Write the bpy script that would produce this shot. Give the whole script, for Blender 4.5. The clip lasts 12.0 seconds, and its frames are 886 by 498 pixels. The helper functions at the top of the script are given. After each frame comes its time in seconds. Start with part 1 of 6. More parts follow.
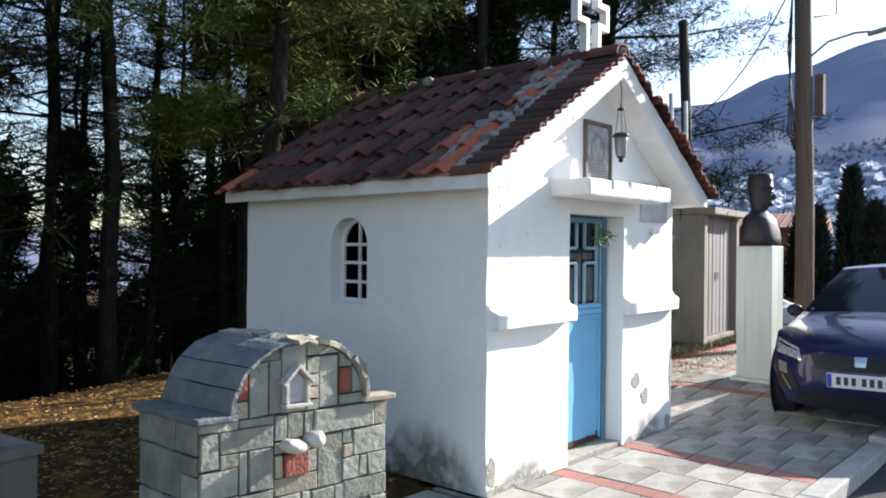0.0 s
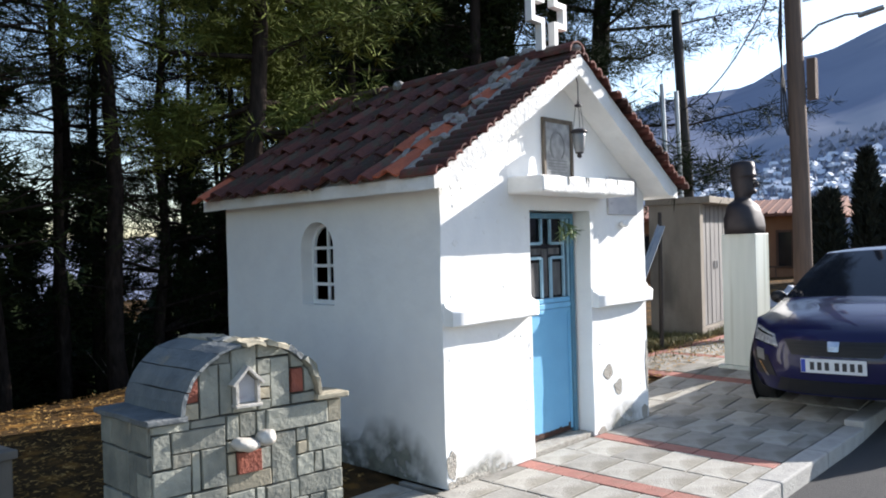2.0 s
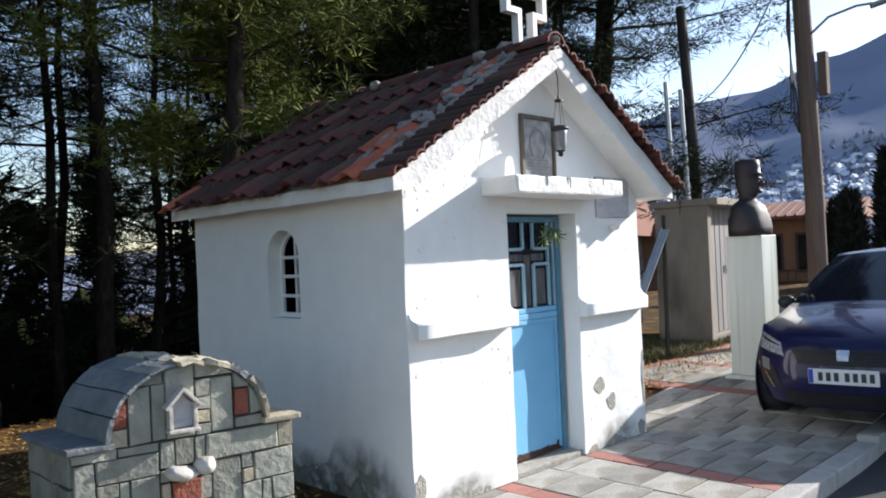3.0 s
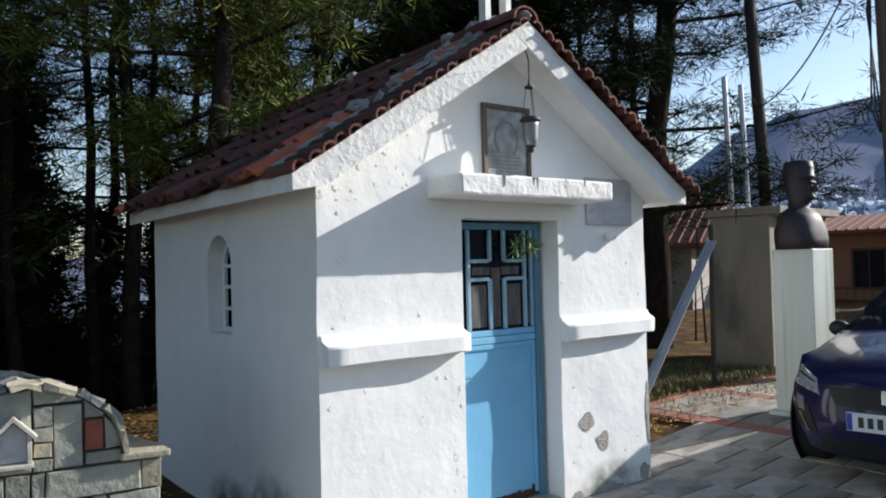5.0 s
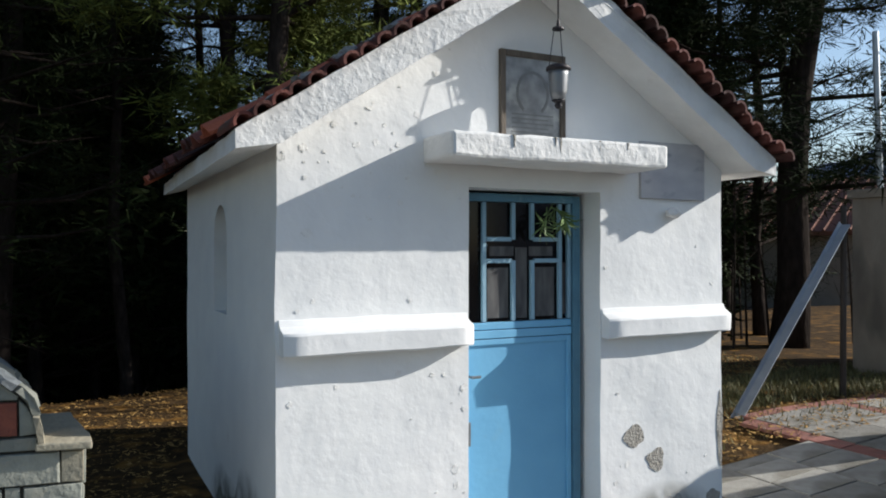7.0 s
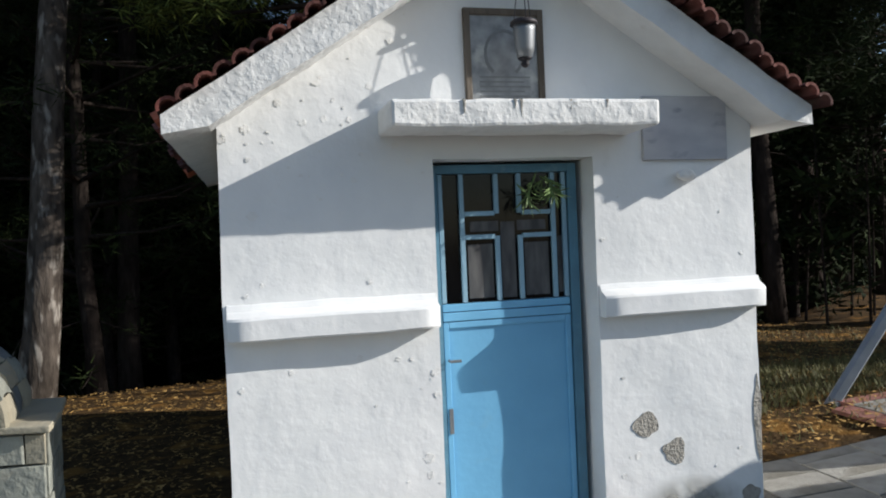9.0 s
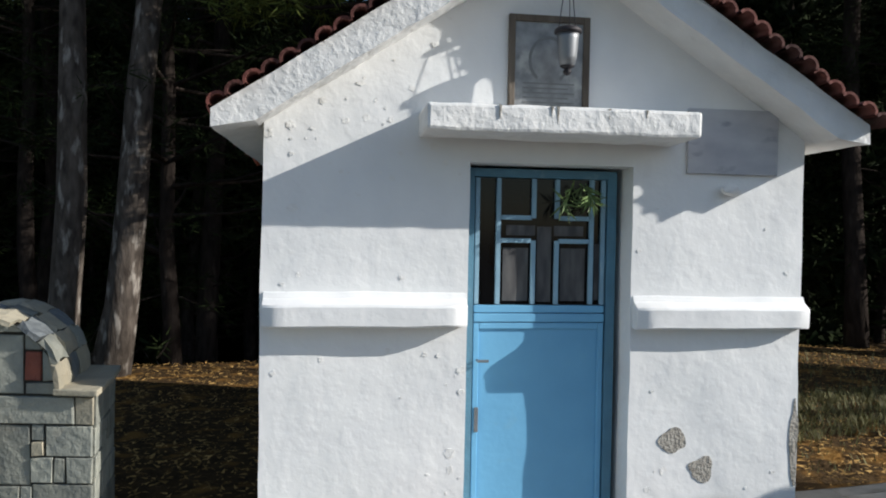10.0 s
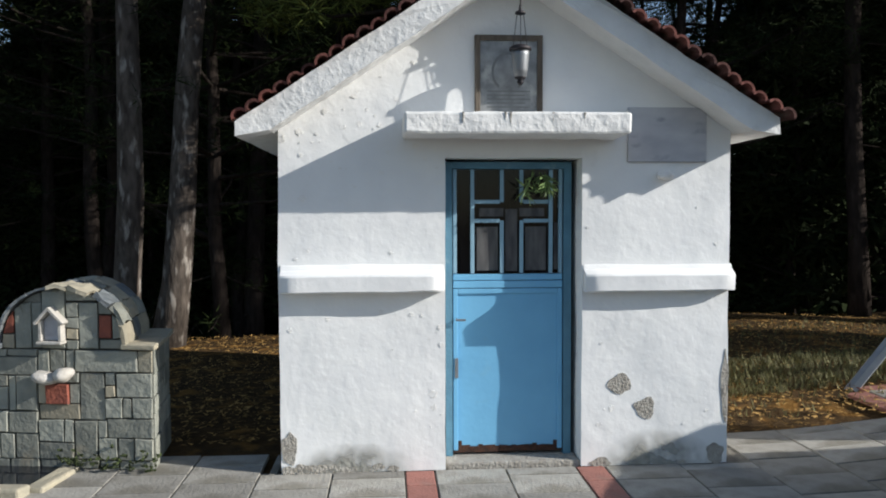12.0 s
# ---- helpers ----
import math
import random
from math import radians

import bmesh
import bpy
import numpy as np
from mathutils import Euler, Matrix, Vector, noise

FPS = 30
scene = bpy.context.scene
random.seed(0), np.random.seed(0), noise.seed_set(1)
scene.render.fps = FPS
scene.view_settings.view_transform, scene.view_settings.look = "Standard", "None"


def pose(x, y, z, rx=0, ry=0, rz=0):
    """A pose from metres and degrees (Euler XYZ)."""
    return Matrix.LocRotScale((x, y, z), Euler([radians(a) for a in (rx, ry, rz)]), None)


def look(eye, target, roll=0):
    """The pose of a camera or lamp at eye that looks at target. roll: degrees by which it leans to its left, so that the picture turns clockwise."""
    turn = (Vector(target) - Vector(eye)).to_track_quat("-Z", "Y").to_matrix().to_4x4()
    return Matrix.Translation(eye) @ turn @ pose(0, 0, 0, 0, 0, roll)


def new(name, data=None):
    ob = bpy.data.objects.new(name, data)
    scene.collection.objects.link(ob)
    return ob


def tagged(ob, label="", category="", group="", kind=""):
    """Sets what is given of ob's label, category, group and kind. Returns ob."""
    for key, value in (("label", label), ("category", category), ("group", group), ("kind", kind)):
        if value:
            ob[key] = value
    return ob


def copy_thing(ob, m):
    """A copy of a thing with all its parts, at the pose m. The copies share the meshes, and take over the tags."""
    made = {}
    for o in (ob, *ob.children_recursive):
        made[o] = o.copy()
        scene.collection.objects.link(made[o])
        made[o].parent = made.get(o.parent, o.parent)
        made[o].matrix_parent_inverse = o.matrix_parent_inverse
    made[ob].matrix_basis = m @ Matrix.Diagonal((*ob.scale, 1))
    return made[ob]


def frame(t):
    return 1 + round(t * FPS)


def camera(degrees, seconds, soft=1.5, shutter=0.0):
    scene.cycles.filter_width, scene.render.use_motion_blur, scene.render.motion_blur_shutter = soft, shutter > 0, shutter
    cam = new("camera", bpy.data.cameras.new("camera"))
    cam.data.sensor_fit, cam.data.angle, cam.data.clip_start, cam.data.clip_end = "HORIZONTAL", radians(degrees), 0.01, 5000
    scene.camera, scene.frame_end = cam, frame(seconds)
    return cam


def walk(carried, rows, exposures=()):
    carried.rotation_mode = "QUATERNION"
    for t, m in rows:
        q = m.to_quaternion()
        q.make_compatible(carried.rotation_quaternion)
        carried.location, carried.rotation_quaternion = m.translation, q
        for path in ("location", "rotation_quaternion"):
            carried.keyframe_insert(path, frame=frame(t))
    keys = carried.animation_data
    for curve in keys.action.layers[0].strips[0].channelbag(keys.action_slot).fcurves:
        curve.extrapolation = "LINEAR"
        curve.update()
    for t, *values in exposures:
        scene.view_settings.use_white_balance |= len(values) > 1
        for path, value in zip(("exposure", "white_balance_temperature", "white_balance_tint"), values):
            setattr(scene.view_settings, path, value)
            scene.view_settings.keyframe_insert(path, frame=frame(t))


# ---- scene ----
cam = camera(60.0, 12.0, soft=1.9)
PATH = [
    (0, (-3.719, -2.908, 1.535), (-2.218, -1.587, 1.532), 0.5),
    (0.5, (-3.772, -2.943, 1.545), (-2.275, -1.616, 1.54), -0.9),
    (1, (-3.753, -3.05, 1.546), (-2.258, -1.722, 1.54), -1.0),
    (1.5, (-3.638, -3.229, 1.539), (-2.161, -1.881, 1.544), -0.3),
    (2, (-3.511, -3.345, 1.548), (-2.058, -1.97, 1.539), -1.6),
    (2.5, (-3.301, -3.322, 1.543), (-1.862, -1.933, 1.563), -1.6),
    (3, (-3.015, -3.329, 1.524), (-1.599, -1.916, 1.54), -2.5),
    (4.8, (-1.973, -3.362, 1.492), (-0.672, -1.844, 1.544), -1.8),
    (5, (-1.849, -3.404, 1.514), (-0.621, -1.826, 1.56), -1.5),
    (5.5, (-1.589, -3.371, 1.494), (-0.473, -1.712, 1.558), -0.4),
    (6, (-1.316, -3.232, 1.476), (-0.223, -1.557, 1.506), 1.5),
    (6.5, (-1.054, -3.221, 1.463), (-0.009, -1.516, 1.47), -0.8),
    (7, (-0.824, -3.253, 1.478), (0.069, -1.463, 1.485), -0.1),
    (7.2, (-0.743, -3.266, 1.488), (0.122, -1.462, 1.486), -0.9),
    (8.8, (-0.001, -3.333, 1.447), (0.534, -1.406, 1.409), -1.3),
    (9, (0.105, -3.375, 1.435), (0.601, -1.438, 1.405), -2.5),
    (9.5, (0.252, -3.351, 1.444), (0.686, -1.399, 1.397), 0.4),
    (10, (0.336, -3.495, 1.459), (0.609, -1.514, 1.418), 1.0),
    (10.5, (0.419, -3.703, 1.473), (0.618, -1.715, 1.369), 1.7),
    (11, (0.443, -3.964, 1.449), (0.639, -1.976, 1.356), 0.2),
    (11.5, (0.536, -4.195, 1.464), (0.706, -2.204, 1.38), -0.4),
    (12, (0.616, -4.345, 1.464), (0.757, -2.352, 1.376), -0.2),
]
walk(cam, [(t, look(eye, target, roll)) for t, eye, target, roll in PATH],
     exposures=[(0, 1.48, 6350, 13), (2.5, 1.28, 6350, 13), (5, 0.74, 6300, 11), (6.5, 0.54, 6280, 10), (9.5, 0.42, 6280, 10), (12, 0.48, 6280, 10)])

# ---- light ----
SUN_WAY = Vector((3.0, -1.0, 1.42)).normalized()
sun = new("sun", bpy.data.lights.new("sun", "SUN"))
sun.data.energy, sun.data.angle, sun.data.color = 4.2, radians(0.55), (1.0, 0.95, 0.87)
sun.matrix_world = look(SUN_WAY * 60, (0, 0, 0))
world = bpy.data.worlds.new("world")
scene.world = world
world.use_nodes = True
_wn = world.node_tree.nodes
_sky = _wn.new("ShaderNodeTexSky")
_sky.sky_type, _sky.sun_disc = "NISHITA", False
_sky.sun_elevation = math.asin(SUN_WAY.z)
_sky.sun_rotation = math.atan2(SUN_WAY.x, SUN_WAY.y)
_sky.air_density, _sky.dust_density = 1.0, 0.6
_wn["Background"].inputs["Strength"].default_value = 0.1
world.node_tree.links.new(_sky.outputs[0], _wn["Background"].inputs["Color"])


# ---- materials ----
def mat(name, c1, c2=None, rough=0.8, scale=8.0, metal=0.0, bump=0.0, bscale=40.0, island=0.0, c3=None, c3scale=2.0, c3at=0.6, spec=0.5, stretch=(1, 1, 1), objrand=0.0, coat=0.0, bump2=0.0, bscale2=30.0):
    """A surface with grain at one scale, stains at another, fine relief, and a change of tone from piece to piece."""
    m = bpy.data.materials.new(name)
    m.use_nodes = True
    n, l = m.node_tree.nodes, m.node_tree.links
    b = n["Principled BSDF"]
    b.inputs["Roughness"].default_value, b.inputs["Metallic"].default_value = rough, metal
    b.inputs["Specular IOR Level"].default_value, b.inputs["Coat Weight"].default_value = spec, coat
    co, mp = n.new("ShaderNodeTexCoord"), n.new("ShaderNodeMapping")
    mp.inputs["Scale"].default_value = stretch
    l.new(co.outputs["Object"], mp.inputs["Vector"])
    c2 = c2 or tuple(v * 0.8 for v in c1)

    def grain(sc, detail=6.0):
        t = n.new("ShaderNodeTexNoise")
        t.inputs["Scale"].default_value, t.inputs["Detail"].default_value = sc, detail
        l.new(mp.outputs[0], t.inputs["Vector"])
        return t.outputs["Fac"]

    def ramp(fac, lo, hi):
        r = n.new("ShaderNodeMapRange")
        r.inputs["From Min"].default_value, r.inputs["From Max"].default_value = lo, hi
        l.new(fac, r.inputs["Value"])
        return r.outputs[0]

    def mix(fac, a, c, how="MIX"):
        x = n.new("ShaderNodeMix")
        x.data_type, x.blend_type = "RGBA", how
        for v, i in ((fac, 0), (a, 6), (c, 7)):
            if hasattr(v, "is_linked"):
                l.new(v, x.inputs[i])
            else:
                x.inputs[i].default_value = v if i == 0 else (*v, 1)
        return x.outputs[2]
    col = mix(ramp(grain(scale), 0.3, 0.7), c1, c2)
    if c3:
        col = mix(ramp(grain(c3scale, 4.0), c3at, c3at + 0.12), col, c3)
    for amount, node, out in ((island, "ShaderNodeNewGeometry", "Random Per Island"), (objrand, "ShaderNodeObjectInfo", "Random")):
        if amount:
            g, hs = n.new(node), n.new("ShaderNodeHueSaturation")
            r = n.new("ShaderNodeMapRange")
            r.inputs["To Min"].default_value, r.inputs["To Max"].default_value = 1 - amount, 1 + amount
            l.new(g.outputs[out], r.inputs["Value"])
            l.new(r.outputs[0], hs.inputs["Value"])
            l.new(col, hs.inputs["Color"])
            col = hs.outputs[0]
    l.new(col, b.inputs["Base Color"])
    if bump:
        bp = n.new("ShaderNodeBump")
        bp.inputs["Strength"].default_value, bp.inputs["Distance"].default_value = min(1.0, bump), 0.02
        l.new(grain(bscale, 8.0), bp.inputs["Height"])
        if bump2:
            bp2 = n.new("ShaderNodeBump")
            bp2.inputs["Strength"].default_value, bp2.inputs["Distance"].default_value = bump2, 0.006
            l.new(ramp(grain(bscale2, 3.0), 0.45, 0.62), bp2.inputs["Height"])
            l.new(bp.outputs[0], bp2.inputs["Normal"])
            bp = bp2
        l.new(bp.outputs[0], b.inputs["Normal"])
    return m


PLASTER = mat("whitewash", (0.84, 0.84, 0.82), (0.79, 0.79, 0.78), 0.9, 5, bump=0.28, bscale=6.5, bump2=0.14, bscale2=11, c3=(0.71, 0.70, 0.68), c3scale=3.1, c3at=0.68)
PLASTER_ROUGH = mat("rough_whitewash", (0.84, 0.83, 0.80), (0.76, 0.75, 0.72), 0.9, 9, bump=0.35, bscale=13, bump2=0.25, bscale2=30, c3=(0.62, 0.60, 0.55), c3scale=6, c3at=0.68)
BARE = mat("bare_render", (0.42, 0.395, 0.35), (0.30, 0.275, 0.235), 0.95, 20, bump=0.8, bscale=60)
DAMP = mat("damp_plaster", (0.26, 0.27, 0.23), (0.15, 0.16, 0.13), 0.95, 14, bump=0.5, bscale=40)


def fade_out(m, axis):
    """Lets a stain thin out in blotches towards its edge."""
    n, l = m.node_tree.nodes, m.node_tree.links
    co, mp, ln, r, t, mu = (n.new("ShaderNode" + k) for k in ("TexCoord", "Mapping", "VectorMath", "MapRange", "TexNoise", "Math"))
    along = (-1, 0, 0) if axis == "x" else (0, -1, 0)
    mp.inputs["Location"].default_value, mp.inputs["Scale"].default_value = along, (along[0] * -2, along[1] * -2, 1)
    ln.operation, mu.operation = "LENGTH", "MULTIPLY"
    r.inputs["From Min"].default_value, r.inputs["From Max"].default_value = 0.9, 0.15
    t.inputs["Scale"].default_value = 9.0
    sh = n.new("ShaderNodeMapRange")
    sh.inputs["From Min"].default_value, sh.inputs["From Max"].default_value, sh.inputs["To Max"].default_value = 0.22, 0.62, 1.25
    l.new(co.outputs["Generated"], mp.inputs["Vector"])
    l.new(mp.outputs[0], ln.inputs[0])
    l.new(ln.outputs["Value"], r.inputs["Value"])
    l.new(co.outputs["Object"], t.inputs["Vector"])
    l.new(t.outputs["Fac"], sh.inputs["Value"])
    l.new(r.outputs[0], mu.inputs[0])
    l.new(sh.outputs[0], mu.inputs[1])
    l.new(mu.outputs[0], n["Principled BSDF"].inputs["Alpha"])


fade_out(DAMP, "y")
DAMP_FRONT = mat("dirty_plaster", (0.36, 0.35, 0.31), (0.24, 0.235, 0.20), 0.95, 14, bump=0.5, bscale=40)
fade_out(DAMP_FRONT, "x")
TILE = mat("clay_tile", (0.135, 0.038, 0.026), (0.065, 0.024, 0.02), 0.85, 9, bump=0.6, bscale=30, objrand=0.6, c3=(0.06, 0.045, 0.03), c3scale=6, c3at=0.5)
TILE_ORANGE = mat("orange_tile", (0.46, 0.12, 0.055), (0.33, 0.09, 0.05), 0.85, 12, bump=0.4, bscale=60, objrand=0.2)
MORTAR = mat("mortar", (0.33, 0.315, 0.295), (0.23, 0.22, 0.21), 0.95, 14, bump=0.9, bscale=45)
BLUE = mat("blue_paint", (0.175, 0.45, 0.68), (0.155, 0.41, 0.64), 0.5, 6, bump=0.08, bscale=30, c3=(0.20, 0.42, 0.58), c3scale=4, c3at=0.68)
GRILLE = mat("pale_blue_paint", (0.27, 0.44, 0.55), (0.22, 0.37, 0.47), 0.6, 10, bump=0.2, bscale=50)
BLUE_FRAME = mat("faded_blue_paint", (0.095, 0.235, 0.33), (0.08, 0.19, 0.27), 0.6, 10, bump=0.2, bscale=50, c3=(0.25, 0.36, 0.42), c3scale=9, c3at=0.66)
RUST = mat("rust", (0.09, 0.035, 0.018), (0.03, 0.018, 0.014), 0.9, 30, bump=0.6, bscale=80)
WHITE = mat("white_paint", (0.80, 0.80, 0.78), (0.72, 0.72, 0.70), 0.6, 10, bump=0.2, bscale=50)
DARKGLASS = mat("dark_glass", (0.012, 0.014, 0.018), (0.02, 0.022, 0.026), 0.08, 3)
CURTAIN = mat("dusty_glass", (0.008, 0.008, 0.009), (0.003, 0.003, 0.004), 0.12, 5, stretch=(3, 1, 0.8), spec=0.2)
CLOTH = mat("grey_curtain", (0.13, 0.125, 0.12), (0.045, 0.043, 0.045), 0.8, 9, stretch=(3, 1, 0.7))
ICONM = mat("old_icon_print", (0.33, 0.34, 0.34), (0.16, 0.165, 0.17), 0.35, 14, c3=(0.42, 0.42, 0.40), c3scale=8, c3at=0.55)
ICON_DARK = mat("faded_ink", (0.20, 0.205, 0.205), (0.16, 0.165, 0.165), 0.5, 20)
WOOD_DARK = mat("weathered_frame_wood", (0.16, 0.13, 0.10), (0.08, 0.065, 0.05), 0.85, 16, bump=0.4, bscale=60, stretch=(1, 1, 0.2))
MARBLE = mat("grey_marble", (0.53, 0.53, 0.54), (0.40, 0.40, 0.43), 0.5, 5, c3=(0.29, 0.29, 0.33), c3scale=6, c3at=0.56, stretch=(1.0, 1.0, 2.2))
SLATE = mat("slate", (0.32, 0.32, 0.265), (0.17, 0.18, 0.16), 0.75, 7, bump=0.35, bscale=38, objrand=0.3, c3=(0.31, 0.285, 0.22), c3scale=5, c3at=0.6, bump2=0.3, bscale2=16)
SLATE_CAP = mat("slate_cap", (0.20, 0.215, 0.215), (0.12, 0.135, 0.145), 0.6, 8, bump=0.5, bscale=40, c3=(0.34, 0.28, 0.19), c3scale=4, c3at=0.64, objrand=0.15)
LIMESTONE = mat("tan_stone", (0.37, 0.325, 0.235), (0.27, 0.25, 0.19), 0.85, 9, bump=0.32, bscale=45, objrand=0.25)
BRICK = mat("red_stone", (0.27, 0.08, 0.048), (0.18, 0.055, 0.038), 0.85, 14, bump=0.6, bscale=45, objrand=0.2)
JOINT = mat("dark_joint", (0.075, 0.068, 0.055), (0.04, 0.038, 0.032), 0.95, 20, bump=0.5, bscale=60)
WHITE_STONE = mat("white_marble", (0.56, 0.53, 0.48), (0.42, 0.39, 0.34), 0.6, 12, bump=0.3, bscale=40)
PAVER = mat("paver", (0.36, 0.345, 0.305), (0.27, 0.255, 0.225), 0.85, 9, bump=0.4, bscale=50, objrand=0.24, c3=(0.21, 0.195, 0.16), c3scale=2.2, c3at=0.5)
PAVER_RED = mat("red_paver", (0.36, 0.155, 0.12), (0.28, 0.12, 0.095), 0.85, 9, bump=0.4, bscale=50, objrand=0.16, c3=(0.25, 0.15, 0.12), c3scale=3, c3at=0.6)
KERB = mat("kerb_concrete", (0.42, 0.41, 0.38), (0.33, 0.32, 0.30), 0.9, 9, bump=0.4, bscale=50)
ASPHALT = mat("asphalt", (0.055, 0.055, 0.056), (0.042, 0.042, 0.043), 0.9, 60, bump=0.6, bscale=180, c3=(0.075, 0.07, 0.065), c3scale=0.9, c3at=0.6)
CONCRETE = mat("bare_concrete", (0.29, 0.255, 0.21), (0.215, 0.185, 0.15), 0.9, 5, bump=0.4, bscale=35, c3=(0.14, 0.125, 0.105), c3scale=1.6, c3at=0.55, stretch=(1, 1, 0.4))
GALV = mat("galvanised_steel", (0.45, 0.49, 0.53), (0.36, 0.40, 0.44), 0.45, 8, metal=0.6)
STEEL_DOOR = mat("grey_steel_sheet", (0.24, 0.23, 0.22), (0.17, 0.16, 0.155), 0.6, 5, stretch=(1, 1, 0.2))
PEDESTAL = mat("streaked_marble", (0.60, 0.63, 0.58), (0.49, 0.54, 0.49), 0.5, 5, c3=(0.36, 0.38, 0.31), c3scale=3.5, c3at=0.56, stretch=(2.2, 2.2, 0.12))
BRONZE = mat("dark_bronze", (0.045, 0.038, 0.041), (0.025, 0.022, 0.026), 0.58, 8, metal=0.35)
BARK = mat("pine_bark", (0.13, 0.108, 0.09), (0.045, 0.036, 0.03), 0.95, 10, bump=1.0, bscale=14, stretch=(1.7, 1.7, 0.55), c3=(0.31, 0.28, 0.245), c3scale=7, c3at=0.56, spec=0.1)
# darker copy of the bark, with the shade of the wood put into its colour
BARK_SHADED = mat("shaded_pine_bark", (0.042, 0.033, 0.028), (0.02, 0.016, 0.014), 0.95, 10, bump=1.0, bscale=14, stretch=(1.7, 1.7, 0.55), c3=(0.06, 0.05, 0.042), c3scale=6, c3at=0.6, spec=0.03)
# brighter copy of the needles: sunlight on one crown put into its colour
NEEDLE_SUNLIT = mat("sunlit_pine_needles", (0.125, 0.145, 0.035), (0.07, 0.09, 0.022), 0.8, 0.8, island=0.5, spec=0.1)
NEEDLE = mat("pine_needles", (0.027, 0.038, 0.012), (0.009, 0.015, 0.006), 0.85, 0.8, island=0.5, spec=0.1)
CYPRESS = mat("cypress_green", (0.028, 0.034, 0.022), (0.016, 0.02, 0.014), 0.8, 4, island=0.5)
POLEWOOD = mat("pole_wood", (0.17, 0.12, 0.095), (0.11, 0.08, 0.065), 0.9, 10, bump=0.5, bscale=40, stretch=(3, 3, 0.2))
DARKPOLE = mat("tarred_pole", (0.045, 0.038, 0.033), (0.03, 0.026, 0.024), 0.85, 10, bump=0.5, bscale=40, stretch=(3, 3, 0.2))
CABLE = mat("cable", (0.05, 0.05, 0.055), rough=0.7)
GREYMETAL = mat("grey_metal", (0.30, 0.31, 0.32), (0.22, 0.23, 0.24), 0.5, 6, metal=0.7)
PLANT = mat("fresh_green", (0.15, 0.22, 0.07), (0.08, 0.13, 0.04), 0.6, 6, island=0.4)
MOSS = mat("moss", (0.055, 0.075, 0.02), (0.03, 0.04, 0.015), 0.95, 30, bump=0.8, bscale=80)


# ---- helpers of this scene ----
def part(name, bm, material, parent=None, label="", smooth=False):
    me = bpy.data.meshes.new(name)
    bm.normal_update()
    bm.to_mesh(me)
    bm.free()
    for m in material if isinstance(material, (list, tuple)) else [material]:
        me.materials.append(m)
    if smooth:
        me.polygons.foreach_set("use_smooth", [True] * len(me.polygons))
    ob = new(name, me)
    if parent:
        ob.parent = parent
    if label:
        tagged(ob, label)
    return ob


def thing(name, label, category, m=None, group="", kind=""):
    ob = tagged(new(name), label, category, group, kind)
    ob.empty_display_size = 0.1
    if m:
        ob.matrix_basis = m
    return ob


def box(bm, lo, hi, m=None, bevel=0.0, mi=0):
    c = [(a + b) / 2 for a, b in zip(lo, hi)]
    s = [abs(b - a) for a, b in zip(lo, hi)]
    mm = (m or Matrix()) @ Matrix.LocRotScale(c, None, s)
    g = bmesh.ops.create_cube(bm, size=1.0, matrix=mm)
    fs = {f for v in g["verts"] for f in v.link_faces}
    for f in fs:
        f.material_index = mi
    if bevel:
        es = list({e for v in g["verts"] for e in v.link_edges})
        bmesh.ops.bevel(bm, geom=es, offset=bevel, segments=2, affect="EDGES", profile=0.5)
    return bm


def tube(bm, pts, radii, n=8, cap=True, mi=0):
    """A tapered tube along a line of places."""
    rings, prev = [], None
    pts = [Vector(p) for p in pts]
    if not hasattr(radii, "__len__"):
        radii = [radii] * len(pts)
    for i, (p, r) in enumerate(zip(pts, radii)):
        d = (pts[min(i + 1, len(pts) - 1)] - pts[max(i - 1, 0)]).normalized()
        a = prev if prev and abs(prev.dot(d)) < 0.95 else (Vector((0, 0, 1)) if abs(d.z) < 0.9 else Vector((1, 0, 0)))
        u = (a - d * a.dot(d)).normalized()
        prev, v = u, d.cross(u)
        rings.append([bm.verts.new(p + (u * math.cos(k * math.tau / n) + v * math.sin(k * math.tau / n)) * r) for k in range(n)])
    for a, b in zip(rings, rings[1:]):
        for k in range(n):
            bm.faces.new((a[k], a[(k + 1) % n], b[(k + 1) % n], b[k])).material_index = mi
    if cap:
        bm.faces.new(rings[0][::-1]).material_index = mi
        bm.faces.new(rings[-1]).material_index = mi
    return bm


def prism(bm, outline, y0, y1, m=None, mi=0):
    """An outline in x and z, drawn out from y0 to y1."""
    m = m or Matrix()
    a = [bm.verts.new(m @ Vector((x, y0, z))) for x, z in outline]
    b = [bm.verts.new(m @ Vector((x, y1, z))) for x, z in outline]
    n = len(outline)
    fs = [bm.faces.new(a), bm.faces.new(b[::-1])]
    for i in range(n):
        fs.append(bm.faces.new((a[i], b[i], b[(i + 1) % n], a[(i + 1) % n])))
    for f in fs:
        f.material_index = mi
    bmesh.ops.recalc_face_normals(bm, faces=fs)
    return bm


def turned(bm, profile, n=16, m=None, mi=0):
    """A shape turned about z from radii and heights."""
    m = m or Matrix()
    rings = [[bm.verts.new(m @ Vector((r * math.cos(k * math.tau / n), r * math.sin(k * math.tau / n), z))) for k in range(n)] for r, z in profile]
    for a, b in zip(rings, rings[1:]):
        for k in range(n):
            bm.faces.new((a[k], a[(k + 1) % n], b[(k + 1) % n], b[k])).material_index = mi
    bm.faces.new(rings[0][::-1]).material_index = mi
    bm.faces.new(rings[-1]).material_index = mi
    return bm


